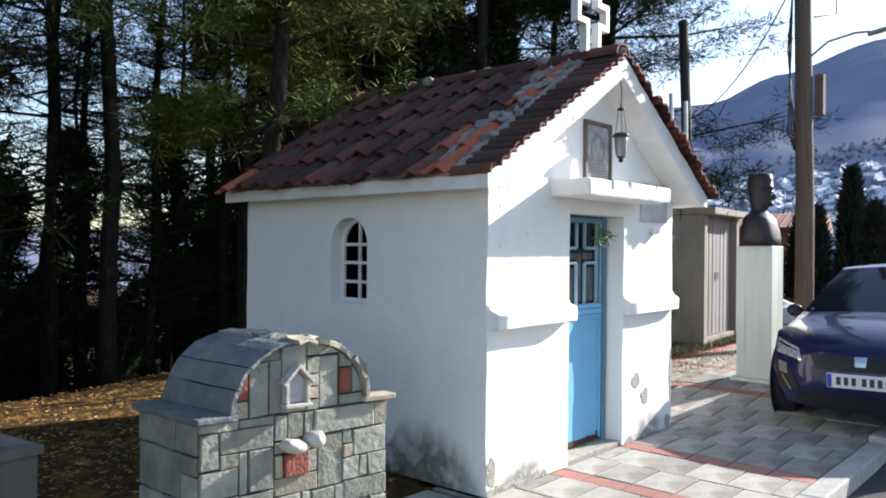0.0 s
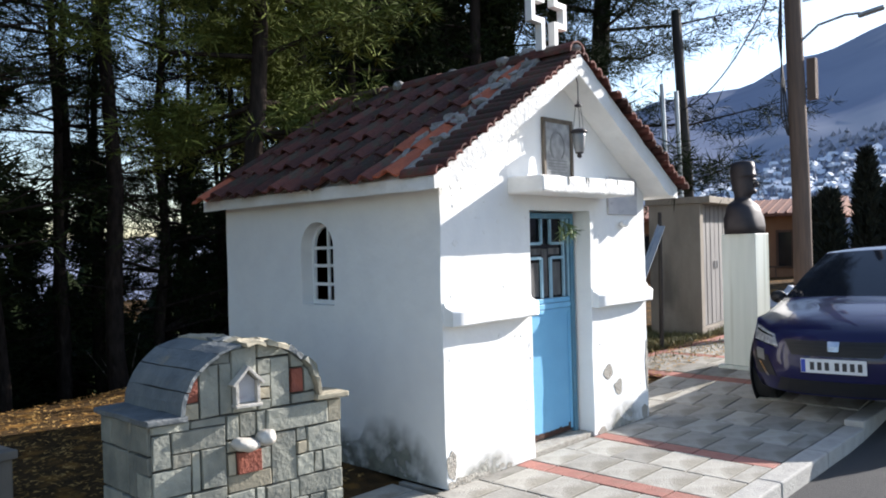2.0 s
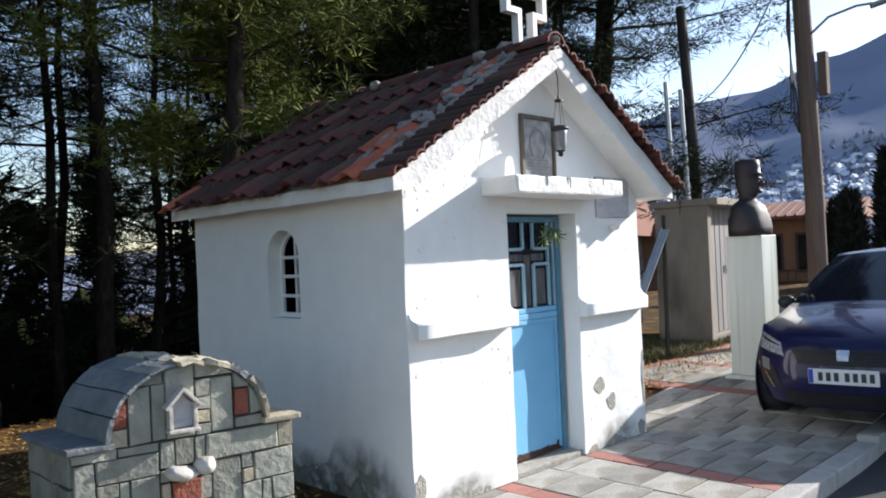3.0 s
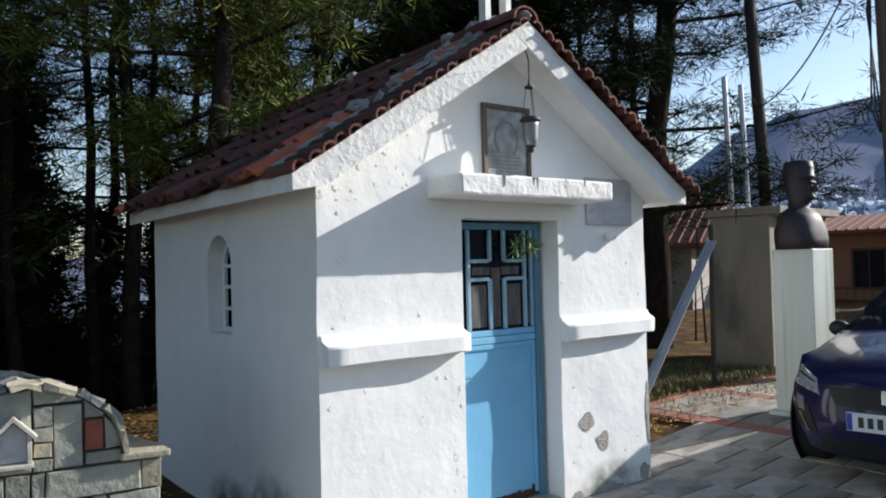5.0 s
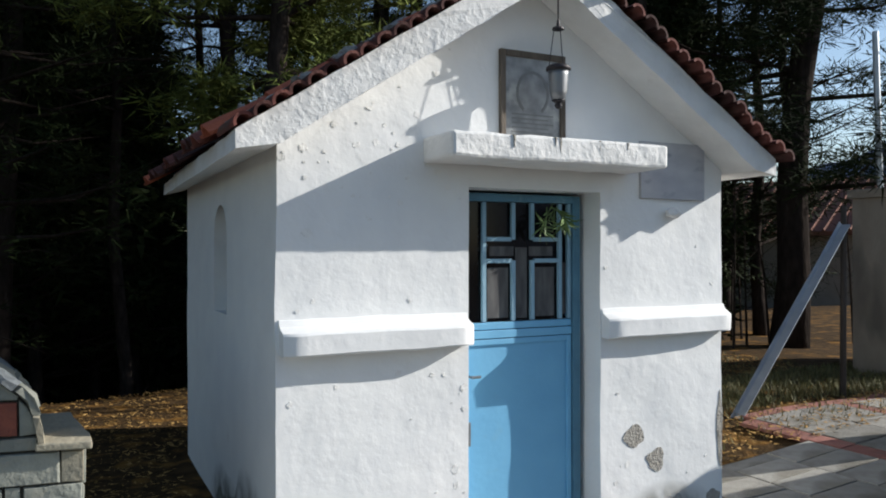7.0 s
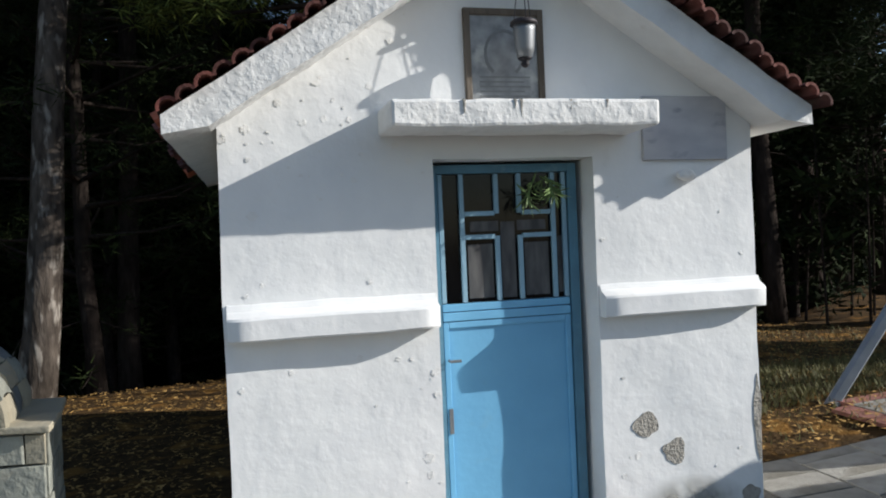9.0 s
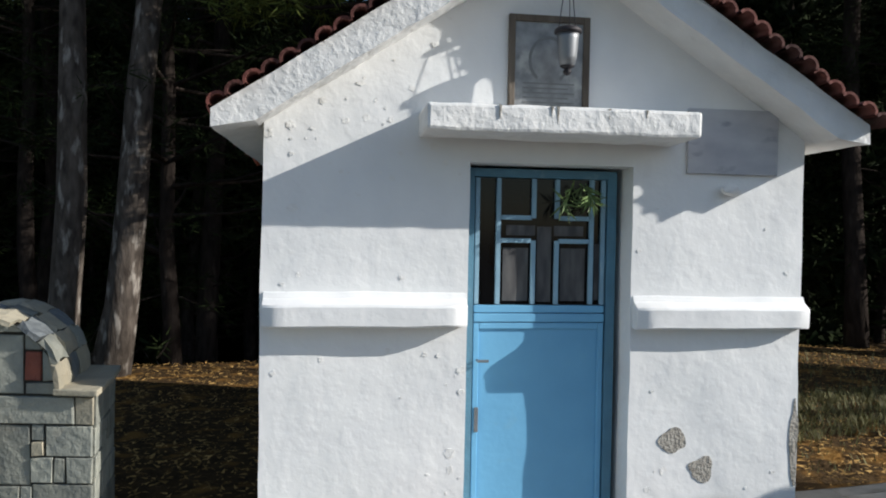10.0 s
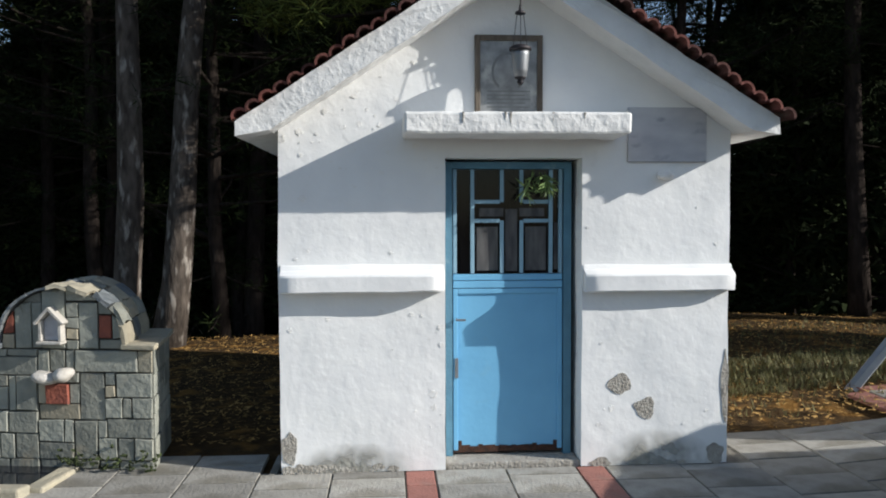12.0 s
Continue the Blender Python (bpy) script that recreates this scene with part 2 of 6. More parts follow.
def rough(bm, amount, scale, seed=0.0):
    """Moves the points of a mesh a little, as hand work or weather leaves them."""
    for v in bm.verts:
        v.co += noise.noise_vector(v.co * scale + Vector((seed, seed, seed))) * amount
    return bm


def sstep(a, b, x):
    t = min(1.0, max(0.0, (x - a) / (b - a)))
    return t * t * (3 - 2 * t)


def gz(x, y):
    """The height of the ground: a terrace that falls away behind, rises a little to the east, and lies low in the valley."""
    crest = 5.4 + 0.5 * math.sin(x * 0.5) + 4.0 * sstep(6, 12, x)
    z = 0.13 * sstep(2.8, 4.9, x)
    z -= 0.34 * max(0.0, y - crest) if y < crest + 60 else 0.34 * 60
    z -= 9.0 * sstep(24, 110, x)
    z = max(z, -22.0)
    if y > 1.5:
        z += 0.05 * noise.noise(Vector((x * 0.6, y * 0.6, 0))) * sstep(1.5, 3, y)
    return z


# ---- ground, road, pavement, distance ----
def ground_material():
    m = mat("forest_floor", (0.10, 0.06, 0.026), (0.045, 0.03, 0.016), 0.95, 9, bump=0.9, bscale=40, c3=(0.24, 0.125, 0.034), c3scale=4, c3at=0.54, spec=0.08)
    return m


GROUND = ground_material()
GRASS_SOIL = mat("thin_turf", (0.11, 0.095, 0.04), (0.075, 0.085, 0.028), 0.95, 7, bump=0.8, bscale=50, c3=(0.14, 0.105, 0.055), c3scale=2.5, c3at=0.55)


def steps(*spans):
    out = []
    for a, b, s in spans:
        n = max(1, round((b - a) / s))
        out += [a + (b - a) * i / n for i in range(n)]
    return out + [spans[-1][1]]


def ground_sheet():
    xs = steps((-3500, -300, 400), (-300, -40, 40), (-40, -8, 4), (-8, 12, 0.4), (12, 40, 3), (40, 300, 26), (300, 3500, 400))
    ys = steps((-3500, -300, 400), (-300, -40, 40), (-40, -2, 4), (-2, 12, 0.4), (12, 70, 3), (70, 300, 26), (300, 3500, 400))
    bm = bmesh.new()
    vs = [[bm.verts.new((x, y, gz(x, y) - (0.22 if y < -1.0 and -60 < x < 70 else 0.05 if y < (1.5 if x > 3.9 else 0.8 if x > 2.5 else 0.5) else 0.0))) for x in xs] for y in ys]
    for j in range(len(ys) - 1):
        for i in range(len(xs) - 1):
            bm.faces.new((vs[j][i], vs[j][i + 1], vs[j + 1][i + 1], vs[j + 1][i]))
    g = part("ground", bm, GROUND, smooth=True)
    tagged(g, "brown needle-covered forest floor falling away behind the terrace", "ground", kind="structure")


ground_sheet()

KERB_Y = -1.42


def road_sheet():
    bm = bmesh.new()
    xs = steps((-30, 2, 4), (2, 6, 0.4), (6, 60, 3))
    ys = [-9.0, -6, -4, -2.5, KERB_Y - 0.02]
    vs = [[bm.verts.new((x, y, gz(x, -2) - 0.11)) for x in xs] for y in ys]
    for j in range(len(ys) - 1):
        for i in range(len(xs) - 1):
            bm.faces.new((vs[j][i], vs[j][i + 1], vs[j + 1][i + 1], vs[j + 1][i]))
    tagged(part("road", bm, ASPHALT), "worn dark asphalt road beside the pavement", "road", kind="structure")


road_sheet()


def pavement():
    BED = mat("sandy_joint", (0.20, 0.185, 0.155), (0.12, 0.11, 0.09), 0.95, 20, bump=0.5, bscale=60)
    bed = bmesh.new()
    edges = steps((-4, 2.6, 0.6), (2.6, 9.4, 0.4))
    for a, b in zip(edges, edges[1:]):
        top = 0.38 if b < 0.01 else (0.62 if a < 4.2 else 1.28)
        if a < 2.59 and b > 0.01:
            top = 0.05
        q = [bed.verts.new((x, y, gz(x, y) - 0.012)) for x, y in ((a, KERB_Y), (b, KERB_Y), (b, top), (a, top))]
        bed.faces.new(q)
    slab = tagged(part("pavement", bed, BED), "grey stone-slab pavement with red cross bands before the chapel", "pavement", kind="structure")
    rng = random.Random(5)
    made = {}

    def slab_piece(x0, x1, y0, y1, red):
        g = 0.005
        w, d = round(x1 - x0 - 2 * g, 3), round(y1 - y0 - 2 * g, 3)
        key = (w, d, red)
        if key not in made:
            bm = bmesh.new()
            box(bm, (-w / 2, -d / 2, -0.03), (w / 2, d / 2, 0.0), bevel=0.004)
            me = bpy.data.meshes.new("paving_slab")
            bm.to_mesh(me)
            bm.free()
            me.materials.append(PAVER_RED if red else PAVER)
            made[key] = me
        ob = new("paving_slab", made[key])
        ob.parent = slab
        cx, cy = (x0 + x1) / 2, (y0 + y1) / 2
        tilt = math.degrees(math.atan2(gz(cx + 0.1, cy) - gz(cx - 0.1, cy), 0.2))
        ob.matrix_basis = pose(cx, cy, gz(cx, cy) + rng.uniform(-0.003, 0.003), rng.uniform(-0.4, 0.4), -tilt + rng.uniform(-0.3, 0.3), rng.uniform(-0.4, 0.4))

    bands = [(0.70, 0.87), (1.69, 1.86), (4.1, 4.27), (5.3, 5.47), (6.6, 6.77)]
    stops = [-3.4] + [v for b in bands for v in b] + [8.6]
    for i in range(0, len(stops) - 1):
        a, b = stops[i], stops[i + 1]
        red = i % 2 == 1
        n = 1 if red else max(1, round((b - a) / 0.42))
        for k in range(n):
            x0, x1 = a + (b - a) * k / n, a + (b - a) * (k + 1) / n
            top = 0.38 if x1 <= 0 else (0.0 if x0 < 2.6 else (0.6 if a < 4.09 else 1.26))
            y, j = KERB_Y + 0.02, 0
            off = 0.0 if red else (k % 2) * 0.13
            while y < top - 0.03:
                y2 = min(top, y + (0.29 if j or not off else off))
                if top - y2 < 0.07:
                    y2 = top
                slab_piece(x0, x1, y, y2, red)
                y, j = y2, j + 1
    # narrow slab beside the front corner of the chapel
    slab_piece(-0.075, -0.02, 0.0, 0.38, False)
    for k in range(11):                          # red border along the grass
        slab_piece(4.27 + 0.39 * k, 4.66 + 0.39 * k, 1.26, 1.4, True)


def kerb():
    for k in range(15):
        a = -4 + k * 0.9
        bm = bmesh.new()
        m = Matrix.Translation((a + 0.45, KERB_Y - 0.07, gz(a + 0.45, -1.3)))
        box(bm, (-0.446, -0.07, -0.2), (0.446, 0.085, 0.004), m, bevel=0.012)
        rough(bm, 0.004, 6, k)
        tagged(part("kerb_stone", bm, KERB), "pale worn concrete kerb stone along the pavement edge", "kerb", group="kerb stones", kind="structure")


kerb()


# ---- the chapel ----
W, D, EAVE = 2.6, 2.53, 1.96
RISE = 0.64                      # slope of the roof
chapel = thing("chapel", "small whitewashed roadside chapel with red tiled gable roof", "chapel")


def wavy(p):
    """Unevenness of the plastered walls."""
    if p.x < 0.2 and 0.9 < p.y < 1.65 and 0.98 < p.z < 1.9:
        return p.copy()
    d = noise.noise_vector(Vector((p.x, p.y, p.z)) * 2.3) * 0.008 + noise.noise_vector(Vector((p.x, p.y, p.z)) * 8.0) * 0.0022
    return p + Vector((d.x, d.y, 0))


def wall_top(x):
    return EAVE + RISE * min(x, W - x)


DOOR_L, DOOR_R, DOOR_T = 0.935, 1.725, 1.79
WIN = (1.08, 1.47, 1.13, 1.555)   # from, to, sill, springing of the arch


def chapel_walls():
    # front, with the doorway left open
    bm = bmesh.new()
    xs = steps((0, DOOR_L, 0.047), (DOOR_L, DOOR_R, 0.05), (DOOR_R, W, 0.047))
    zs = steps((0, DOOR_T, 0.05), (DOOR_T, EAVE, 0.05))
    vs = {}

    def v(x, y, z):
        k = (round(x, 4), round(y, 4), round(z, 4))
        if k not in vs:
            vs[k] = bm.verts.new(wavy(Vector((x, y, z))))
        return vs[k]
    for a, b in zip(xs, xs[1:]):
        for c, d in zip(zs, zs[1:]):
            if a >= DOOR_L - 1e-6 and b <= DOOR_R + 1e-6 and d <= DOOR_T + 1e-6:
                continue
            bm.faces.new((v(a, 0, c), v(b, 0, c), v(b, 0, d), v(a, 0, d)))
        n = 10
        for i in range(n):                       # the gable
            ha, hb = wall_top(a) - EAVE, wall_top(b) - EAVE
            q = [(a, EAVE + ha * i / n), (b, EAVE + hb * i / n), (b, EAVE + hb * (i + 1) / n), (a, EAVE + ha * (i + 1) / n)]
            ring = list(dict.fromkeys(v(x, 0, z) for x, z in q))
            if len(ring) > 2:
                bm.faces.new(ring)
    t = 0.28                                      # jambs and lintel of the doorway
    for z0, z1 in zip(zs, zs[1:]):
        if z1 <= DOOR_T + 1e-6:
            bm.faces.new((v(DOOR_L, 0, z0), v(DOOR_L, 0, z1), v(DOOR_L, t, z1), v(DOOR_L, t, z0)))
            bm.faces.new((v(DOOR_R, 0, z1), v(DOOR_R, 0, z0), v(DOOR_R, t, z0), v(DOOR_R, t, z1)))
    for a, b in zip(xs, xs[1:]):
        if a >= DOOR_L - 1e-6 and b <= DOOR_R + 1e-6:
            bm.faces.new((v(a, 0, DOOR_T), v(b, 0, DOOR_T), v(b, t, DOOR_T), v(a, t, DOOR_T)))
    # west wall round the arched window
    y0, y1, s0, s1 = WIN
    zt = s1 + (y1 - y0) / 2
    R = (y0 - 0.1, y1 + 0.1, s0 - 0.1, zt + 0.1)
    ys = steps((0, R[0], 0.07), (R[0], R[1], 0.059), (R[1], D, 0.07))
    zz = steps((0, R[2], 0.07), (R[2], R[3], 0.06), (R[3], EAVE + 0.02, 0.06))
    for a, b in zip(ys, ys[1:]):
        for c, d in zip(zz, zz[1:]):
            if a >= R[0] - 1e-6 and b <= R[1] + 1e-6 and c >= R[2] - 1e-6 and d <= R[3] + 1e-6:
                continue
            bm.faces.new((v(0, b, c), v(0, a, c), v(0, a, d), v(0, b, d)))
    inner = arch_outline(0.0)
    cy, cz = (y0 + y1) / 2, (s0 + zt) / 2
    outer = []
    for y, z in inner:
        dy, dz = y - cy, z - cz
        k = min((R[1] - cy) / max(abs(dy), 1e-6), (R[3] - cz) / max(abs(dz), 1e-6))
        outer.append((cy + dy * k, cz + dz * k))
    n = len(inner)
    iv = [v(0, y, z) for y, z in inner]
    ov = [v(0, y, z) for y, z in outer]
    dv = [v(0.13, y, z) for y, z in inner]
    corners = [(R[1], R[2]), (R[1], R[3]), (R[0], R[3]), (R[0], R[2])]
    for i in range(n):
        j = (i + 1) % n
        a, b = outer[i], outer[j]
        fs = [iv[i], iv[j], ov[j]]
        for c in corners:
            if (abs(a[0] - c[0]) < 1e-4) != (abs(b[0] - c[0]) < 1e-4) and (abs(a[1] - c[1]) < 1e-4) != (abs(b[1] - c[1]) < 1e-4):
                fs.append(v(0, *c))
        fs.append(ov[i])
        bm.faces.new(fs)
        bm.faces.new((iv[j], iv[i], dv[i], dv[j]))
    # east and north walls
    ys2, zz2 = steps((0, D, 0.12)), steps((0, EAVE + 0.02, 0.12))
    for a, b in zip(ys2, ys2[1:]):
        for c, d in zip(zz2, zz2[1:]):
            bm.faces.new((v(W, a, c), v(W, b, c), v(W, b, d), v(W, a, d)))
    back = [v(0, D, 0), v(0, D, EAVE), v(W / 2, D, wall_top(W / 2)), v(W, D, EAVE), v(W, D, 0)]
    bm.faces.new(back)
    bmesh.ops.recalc_face_normals(bm, faces=bm.faces)
    for e in bm.edges:
        if len(e.link_faces) == 2 and e.calc_face_angle() > radians(35):
            e.smooth = False
    return part("wall", bm, PLASTER, chapel, "uneven whitewashed plaster walls", smooth=True)


def arch_outline(inset):
    y0, y1, s0, s1 = WIN
    y0, y1, s0 = y0 + inset, y1 - inset, s0 + inset
    r, cy = (y1 - y0) / 2, (y0 + y1) / 2
    pts = [(y0, s0), (cy, s0), (y1, s0)] + [(y1, s0 + (s1 - s0) * k / 3) for k in (1, 2)]
    pts += [(cy + r * math.cos(a), s1 + r * math.sin(a)) for a in [math.pi * k / 14 for k in range(15)]]
    return pts + [(y0, s0 + (s1 - s0) * k / 3) for k in (2, 1)]


chapel_walls()

# floor and dark room inside
bm = bmesh.new()
box(bm, (0.05, 0.25, 0.0), (W - 0.05, D - 0.05, 0.05))
part("floor_slab", bm, CONCRETE, chapel)


def soft_bar(lo, hi, amount=0.008, cuts=14, bevel=0.02, seed=0.0):
    bm = bmesh.new()
    box(bm, lo, hi, bevel=bevel)
    axis = max(range(3), key=lambda i: hi[i] - lo[i])
    for k in range(1, cuts):
        c = [0, 0, 0]
        nn = [0, 0, 0]
        c[axis], nn[axis] = lo[axis] + (hi[axis] - lo[axis]) * k / cuts, 1
        bmesh.ops.bisect_plane(bm, geom=bm.verts[:] + bm.edges[:] + bm.faces[:], plane_co=c, plane_no=nn)
    return rough(bm, amount, 7.0, seed)


def ledge(x0, x1, proud, z, seed):
    """A plastered string course whose top runs up into the wall."""
    prof = [(0.03, z), (-proud + 0.006, z), (-proud, z + 0.008), (-proud - 0.002, z + 0.09), (-proud + 0.006, z + 0.1), (-0.05, z + 0.112), (-0.022, z + 0.124), (-0.006, z + 0.15), (0.03, z + 0.155)]
    n, bm, prev = 26, bmesh.new(), None
    for k in range(n + 1):
        x = x0 + (x1 - x0) * k / n
        end = min(1.0, 0.72 + 0.28 * min(k, n - k) / 1.5)
        ring = []
        for y, zz in prof:
            d = noise.noise_vector(Vector((x * 5, y * 9 + seed, zz * 6))) * 0.007
            ring.append(bm.verts.new((x, y * (end if y < 0 else 1) + d.y * (y < 0), zz + d.z)))
        if prev:
            for i in range(len(prof)):
                j = (i + 1) % len(prof)
                bm.faces.new((prev[i], prev[j], ring[j], ring[i]))
        else:
            bm.faces.new(ring)
        prev = ring
    bm.faces.new(prev)
    bmesh.ops.recalc_face_normals(bm, faces=bm.faces)
    for e in bm.edges:
        if len(e.link_faces) == 2 and e.calc_face_angle() > radians(28):
            e.smooth = False
    part("ledge", bm, PLASTER, chapel, smooth=True)


ledge(0.012, 0.925, 0.105, 1.035, 1)
ledge(1.735, 2.61, 0.085, 1.025, 5)
part("door_canopy", soft_bar((0.70, -0.30, 1.895), (1.92, 0.03, 2.01), 0.009, 18, 0.014, 9), PLASTER_ROUGH, chapel, "white concrete slab over the door with stained cracks")

# roof slab of concrete, with its verge in front and eaves at the sides
VERGE, OVER, TH = -0.30, 0.17, 0.085
roof_slab_bm = bmesh.new()
zr = lambda x: EAVE + 0.03 + RISE * (min(x, W - x) + OVER)
e0 = EAVE + 0.03


def verge_y(x):
    """The front edge of the roof: it stands out less over the west corner than over the east one."""
    return -0.155 - 0.065 * sstep(-0.2, 1.3, x) - 0.015 * sstep(1.3, 2.7, x)


prism(roof_slab_bm, [(-OVER - 0.03, e0 - TH - 0.015), (-OVER - 0.03, e0 - 0.02), (W / 2, zr(W / 2)), (W + OVER, e0), (W + OVER, e0 - TH), (W + 0.02, e0 - TH + 0.02), (W / 2, zr(W / 2) - 0.15), (-0.02, e0 - TH + 0.02)], VERGE, D + 0.2)
bmesh.ops.subdivide_edges(roof_slab_bm, edges=[e for e in roof_slab_bm.edges if e.calc_length() > 0.5], cuts=24, use_grid_fill=True)
for _v in roof_slab_bm.verts:
    _f = verge_y(_v.co.x)
    if _v.co.x < -0.1:                            # the eave narrows towards the back
        _v.co.x += 0.05 * (_v.co.y - VERGE) / (D + 0.2 - VERGE)
    _v.co.y = _f + (_v.co.y - VERGE) / (D + 0.2 - VERGE) * (D + 0.1 - _f)
rough(roof_slab_bm, 0.007, 8.0, 3)
roof = part("roof", roof_slab_bm, PLASTER_ROUGH, chapel, "white concrete roof slab under old red clay tiles")


def slope_frame(side):
    """Axes of one roof slope: across (along y), down the slope, and out of it; from the ridge at y = 0."""
    s = -1 if side == "west" else 1
    down = Vector((s, 0, -RISE)).normalized()
    along = Vector((0, 1, 0))
    up = down.cross(along) if s > 0 else along.cross(down)
    if up.z < 0:
        up = -up
    m = Matrix((along, down, up)).transposed().to_4x4()
    m.translation = Vector((W / 2, 0, zr(W / 2)))
    return m


SLOPE = (W / 2 + OVER) * math.hypot(1, RISE)


def tile_mesh(name, width, length, material, rise=0.045, n=9):
    bm = bmesh.new()
    top, bot = [], []
    for k in range(n + 1):
        u = k / n
        h = rise * max(0.0, math.sin(u * math.pi * 1.6 - 0.35)) if u < 0.85 else rise * 0.1
        for lst, dz in ((top, 0.0), (bot, -0.014)):
            lst.append([bm.verts.new((width * (u - 0.5), length * v, h + dz + 0.012 + 0.022 * v)) for v in (0, 1)])
    for k in range(n):
        bm.faces.new((top[k][0], top[k + 1][0], top[k + 1][1], top[k][1]))
        bm.faces.new((bot[k][0], bot[k][1], bot[k + 1][1], bot[k + 1][0]))
        bm.faces.new((top[k][1], top[k + 1][1], bot[k + 1][1], bot[k][1]))
    for k in (0, n):
        bm.faces.new((top[k][0], top[k][1], bot[k][1], bot[k][0]))
    bmesh.ops.recalc_face_normals(bm, faces=bm.faces)
    me = bpy.data.meshes.new(name)
    bm.to_mesh(me)
    bm.free()
    me.materials.append(material)
    return me


def half_barrel(name, radius, length, material, n=8):
    """A half-round tile lying along y."""
    bm = bmesh.new()
    rows = []
    for r in (radius, radius - 0.014):
        rows.append([[bm.verts.new((r * math.cos(math.pi * k / n), y, r * math.sin(math.pi * k / n) * 0.85)) for y in (0, length)] for k in range(n + 1)])
    a, b = rows
    for k in range(n):
        bm.faces.new((a[k][0], a[k + 1][0], a[k + 1][1], a[k][1]))
        for e in (0, 1):
            bm.faces.new((a[k][e], b[k][e], b[k + 1][e], a[k + 1][e]))
        bm.faces.new((b[k][0], b[k][1], b[k + 1][1], b[k + 1][0]))
    bmesh.ops.recalc_face_normals(bm, faces=bm.faces)
    me = bpy.data.meshes.new(name)
    bm.to_mesh(me)
    bm.free()
    me.materials.append(material)
    return me


def roof_tiles():
    rng = random.Random(7)
    red, orange = tile_mesh("roof_tile", 0.215, 0.42, TILE), tile_mesh("roof_tile", 0.215, 0.42, TILE_ORANGE)
    verge = half_barrel("verge_tile", 0.046, 0.31, TILE)
    cap = half_barrel("ridge_tile", 0.10, 0.40, TILE)
    rows, step = 5, (SLOPE + 0.03) / 5
    for side in ("west", "east"):
        f = slope_frame(side)
        y, col = 0.14, 0
        while y < D - 0.06:
            for r in range(rows):
                me = orange if (col == 0 and r != 2) or (col == 1 and r == 3) or (col in (11, 12) and r == 4) else red
                ob = new("roof_tile", me)
                ob.parent = roof
                ob.matrix_basis = f @ Matrix.Translation((y + 0.1 + rng.uniform(-0.006, 0.006), step * r + rng.uniform(-0.03, 0.025), rng.uniform(0, 0.012))) @ pose(0, 0, 0, rng.uniform(-1.2, 2.4), rng.uniform(-3.5, 3.5), rng.uniform(-4, 4))
            y, col = y + 0.205, col + 1
        k, u = 0, 0.07
        while u < SLOPE + 0.01:                  # tiles laid across at the verge
            ob = new("verge_tile", verge)
            ob.parent = roof
            ob.matrix_basis = f @ Matrix.Translation((verge_y((f @ Vector((0, u, 0))).x) - 0.028 - (0.05 * sstep(0.3, 0.7, u) if side == "east" else 0.0) + rng.uniform(-0.022, 0.016), u, 0.004 + rng.uniform(0, 0.008))) @ pose(0, 0, 0, rng.uniform(-2, 2), 0, rng.uniform(-5, 5)) @ Matrix(((0, 1, 0, 0), (1, 0, 0, 0), (0, 0, 1, 0), (0, 0, 0, 1)))
            u, k = u + 0.088, k + 1
        # strip of mortar beside the verge tiles, and at the eaves end
        bm = bmesh.new()
        n = 40
        prev = None
        for i in range(n + 1):
            u = SLOPE * i / n
            w = 0.034 + 0.05 * noise.noise(Vector((i * 0.5, 3 if side == "west" else 9, 0)))
            h = 0.05 + 0.03 * noise.noise(Vector((i * 0.7, 5, 1)))
            ring = [bm.verts.new(f @ Vector(p)) for p in ((0.10 - w, u, 0.0), (0.10 - w * 0.6, u, h), (0.10 + w * 0.6, u, h * 0.95), (0.10 + w, u, 0.0))]
            if prev:
                for a in range(3):
                    bm.faces.new((prev[a], prev[a + 1], ring[a + 1], ring[a]))
            prev = ring
        bmesh.ops.recalc_face_normals(bm, faces=bm.faces)
        part("mortar_strip", bm, MORTAR, roof, "grey mortar strip")
    y = verge_y(W / 2) + 0.0
    while y < D + 0.05:
        ob = new("ridge_tile", cap)
        ob.parent = roof
        ob.matrix_basis = pose(W / 2 + rng.uniform(-0.01, 0.01), y, zr(W / 2) + 0.005 + rng.uniform(0, 0.008), rng.uniform(-2, 1), rng.uniform(-5, 5), rng.uniform(-2, 2))
        y += 0.345
    for k in range(14):                           # lumps of mortar along the ridge
        bm = bmesh.new()
        c = (W / 2 + rng.uniform(-0.08, 0.08), verge_y(W / 2) + 0.05 + k * 0.2, zr(W / 2) + rng.uniform(0.03, 0.075))
        bmesh.ops.create_icosphere(bm, subdivisions=2, radius=rng.uniform(0.035, 0.06), matrix=Matrix.Translation(c) @ Matrix.Diagonal((1.3, 1.5, 0.9, 1)))
        rough(bm, 0.025, 18, k)
        part("mortar_lump", bm, MORTAR, roof)
    for k in range(30):                           # patches of mortar and stones on the west slope
        f = slope_frame("west")
        bm = bmesh.new()
        bmesh.ops.create_icosphere(bm, subdivisions=2, radius=1.0, matrix=f @ Matrix.Translation((0.12 + abs(rng.gauss(0, 0.12)), rng.uniform(0.1, SLOPE - 0.05), 0.045)) @ Matrix.Diagonal((rng.uniform(0.03, 0.075), rng.uniform(0.03, 0.08), 0.03, 1)))
        rough(bm, 0.04, 16, k)
        part("mortar_patch", bm, MORTAR, roof)
    vs, fs = [], []                               # needles and dead moss caught between the tiles
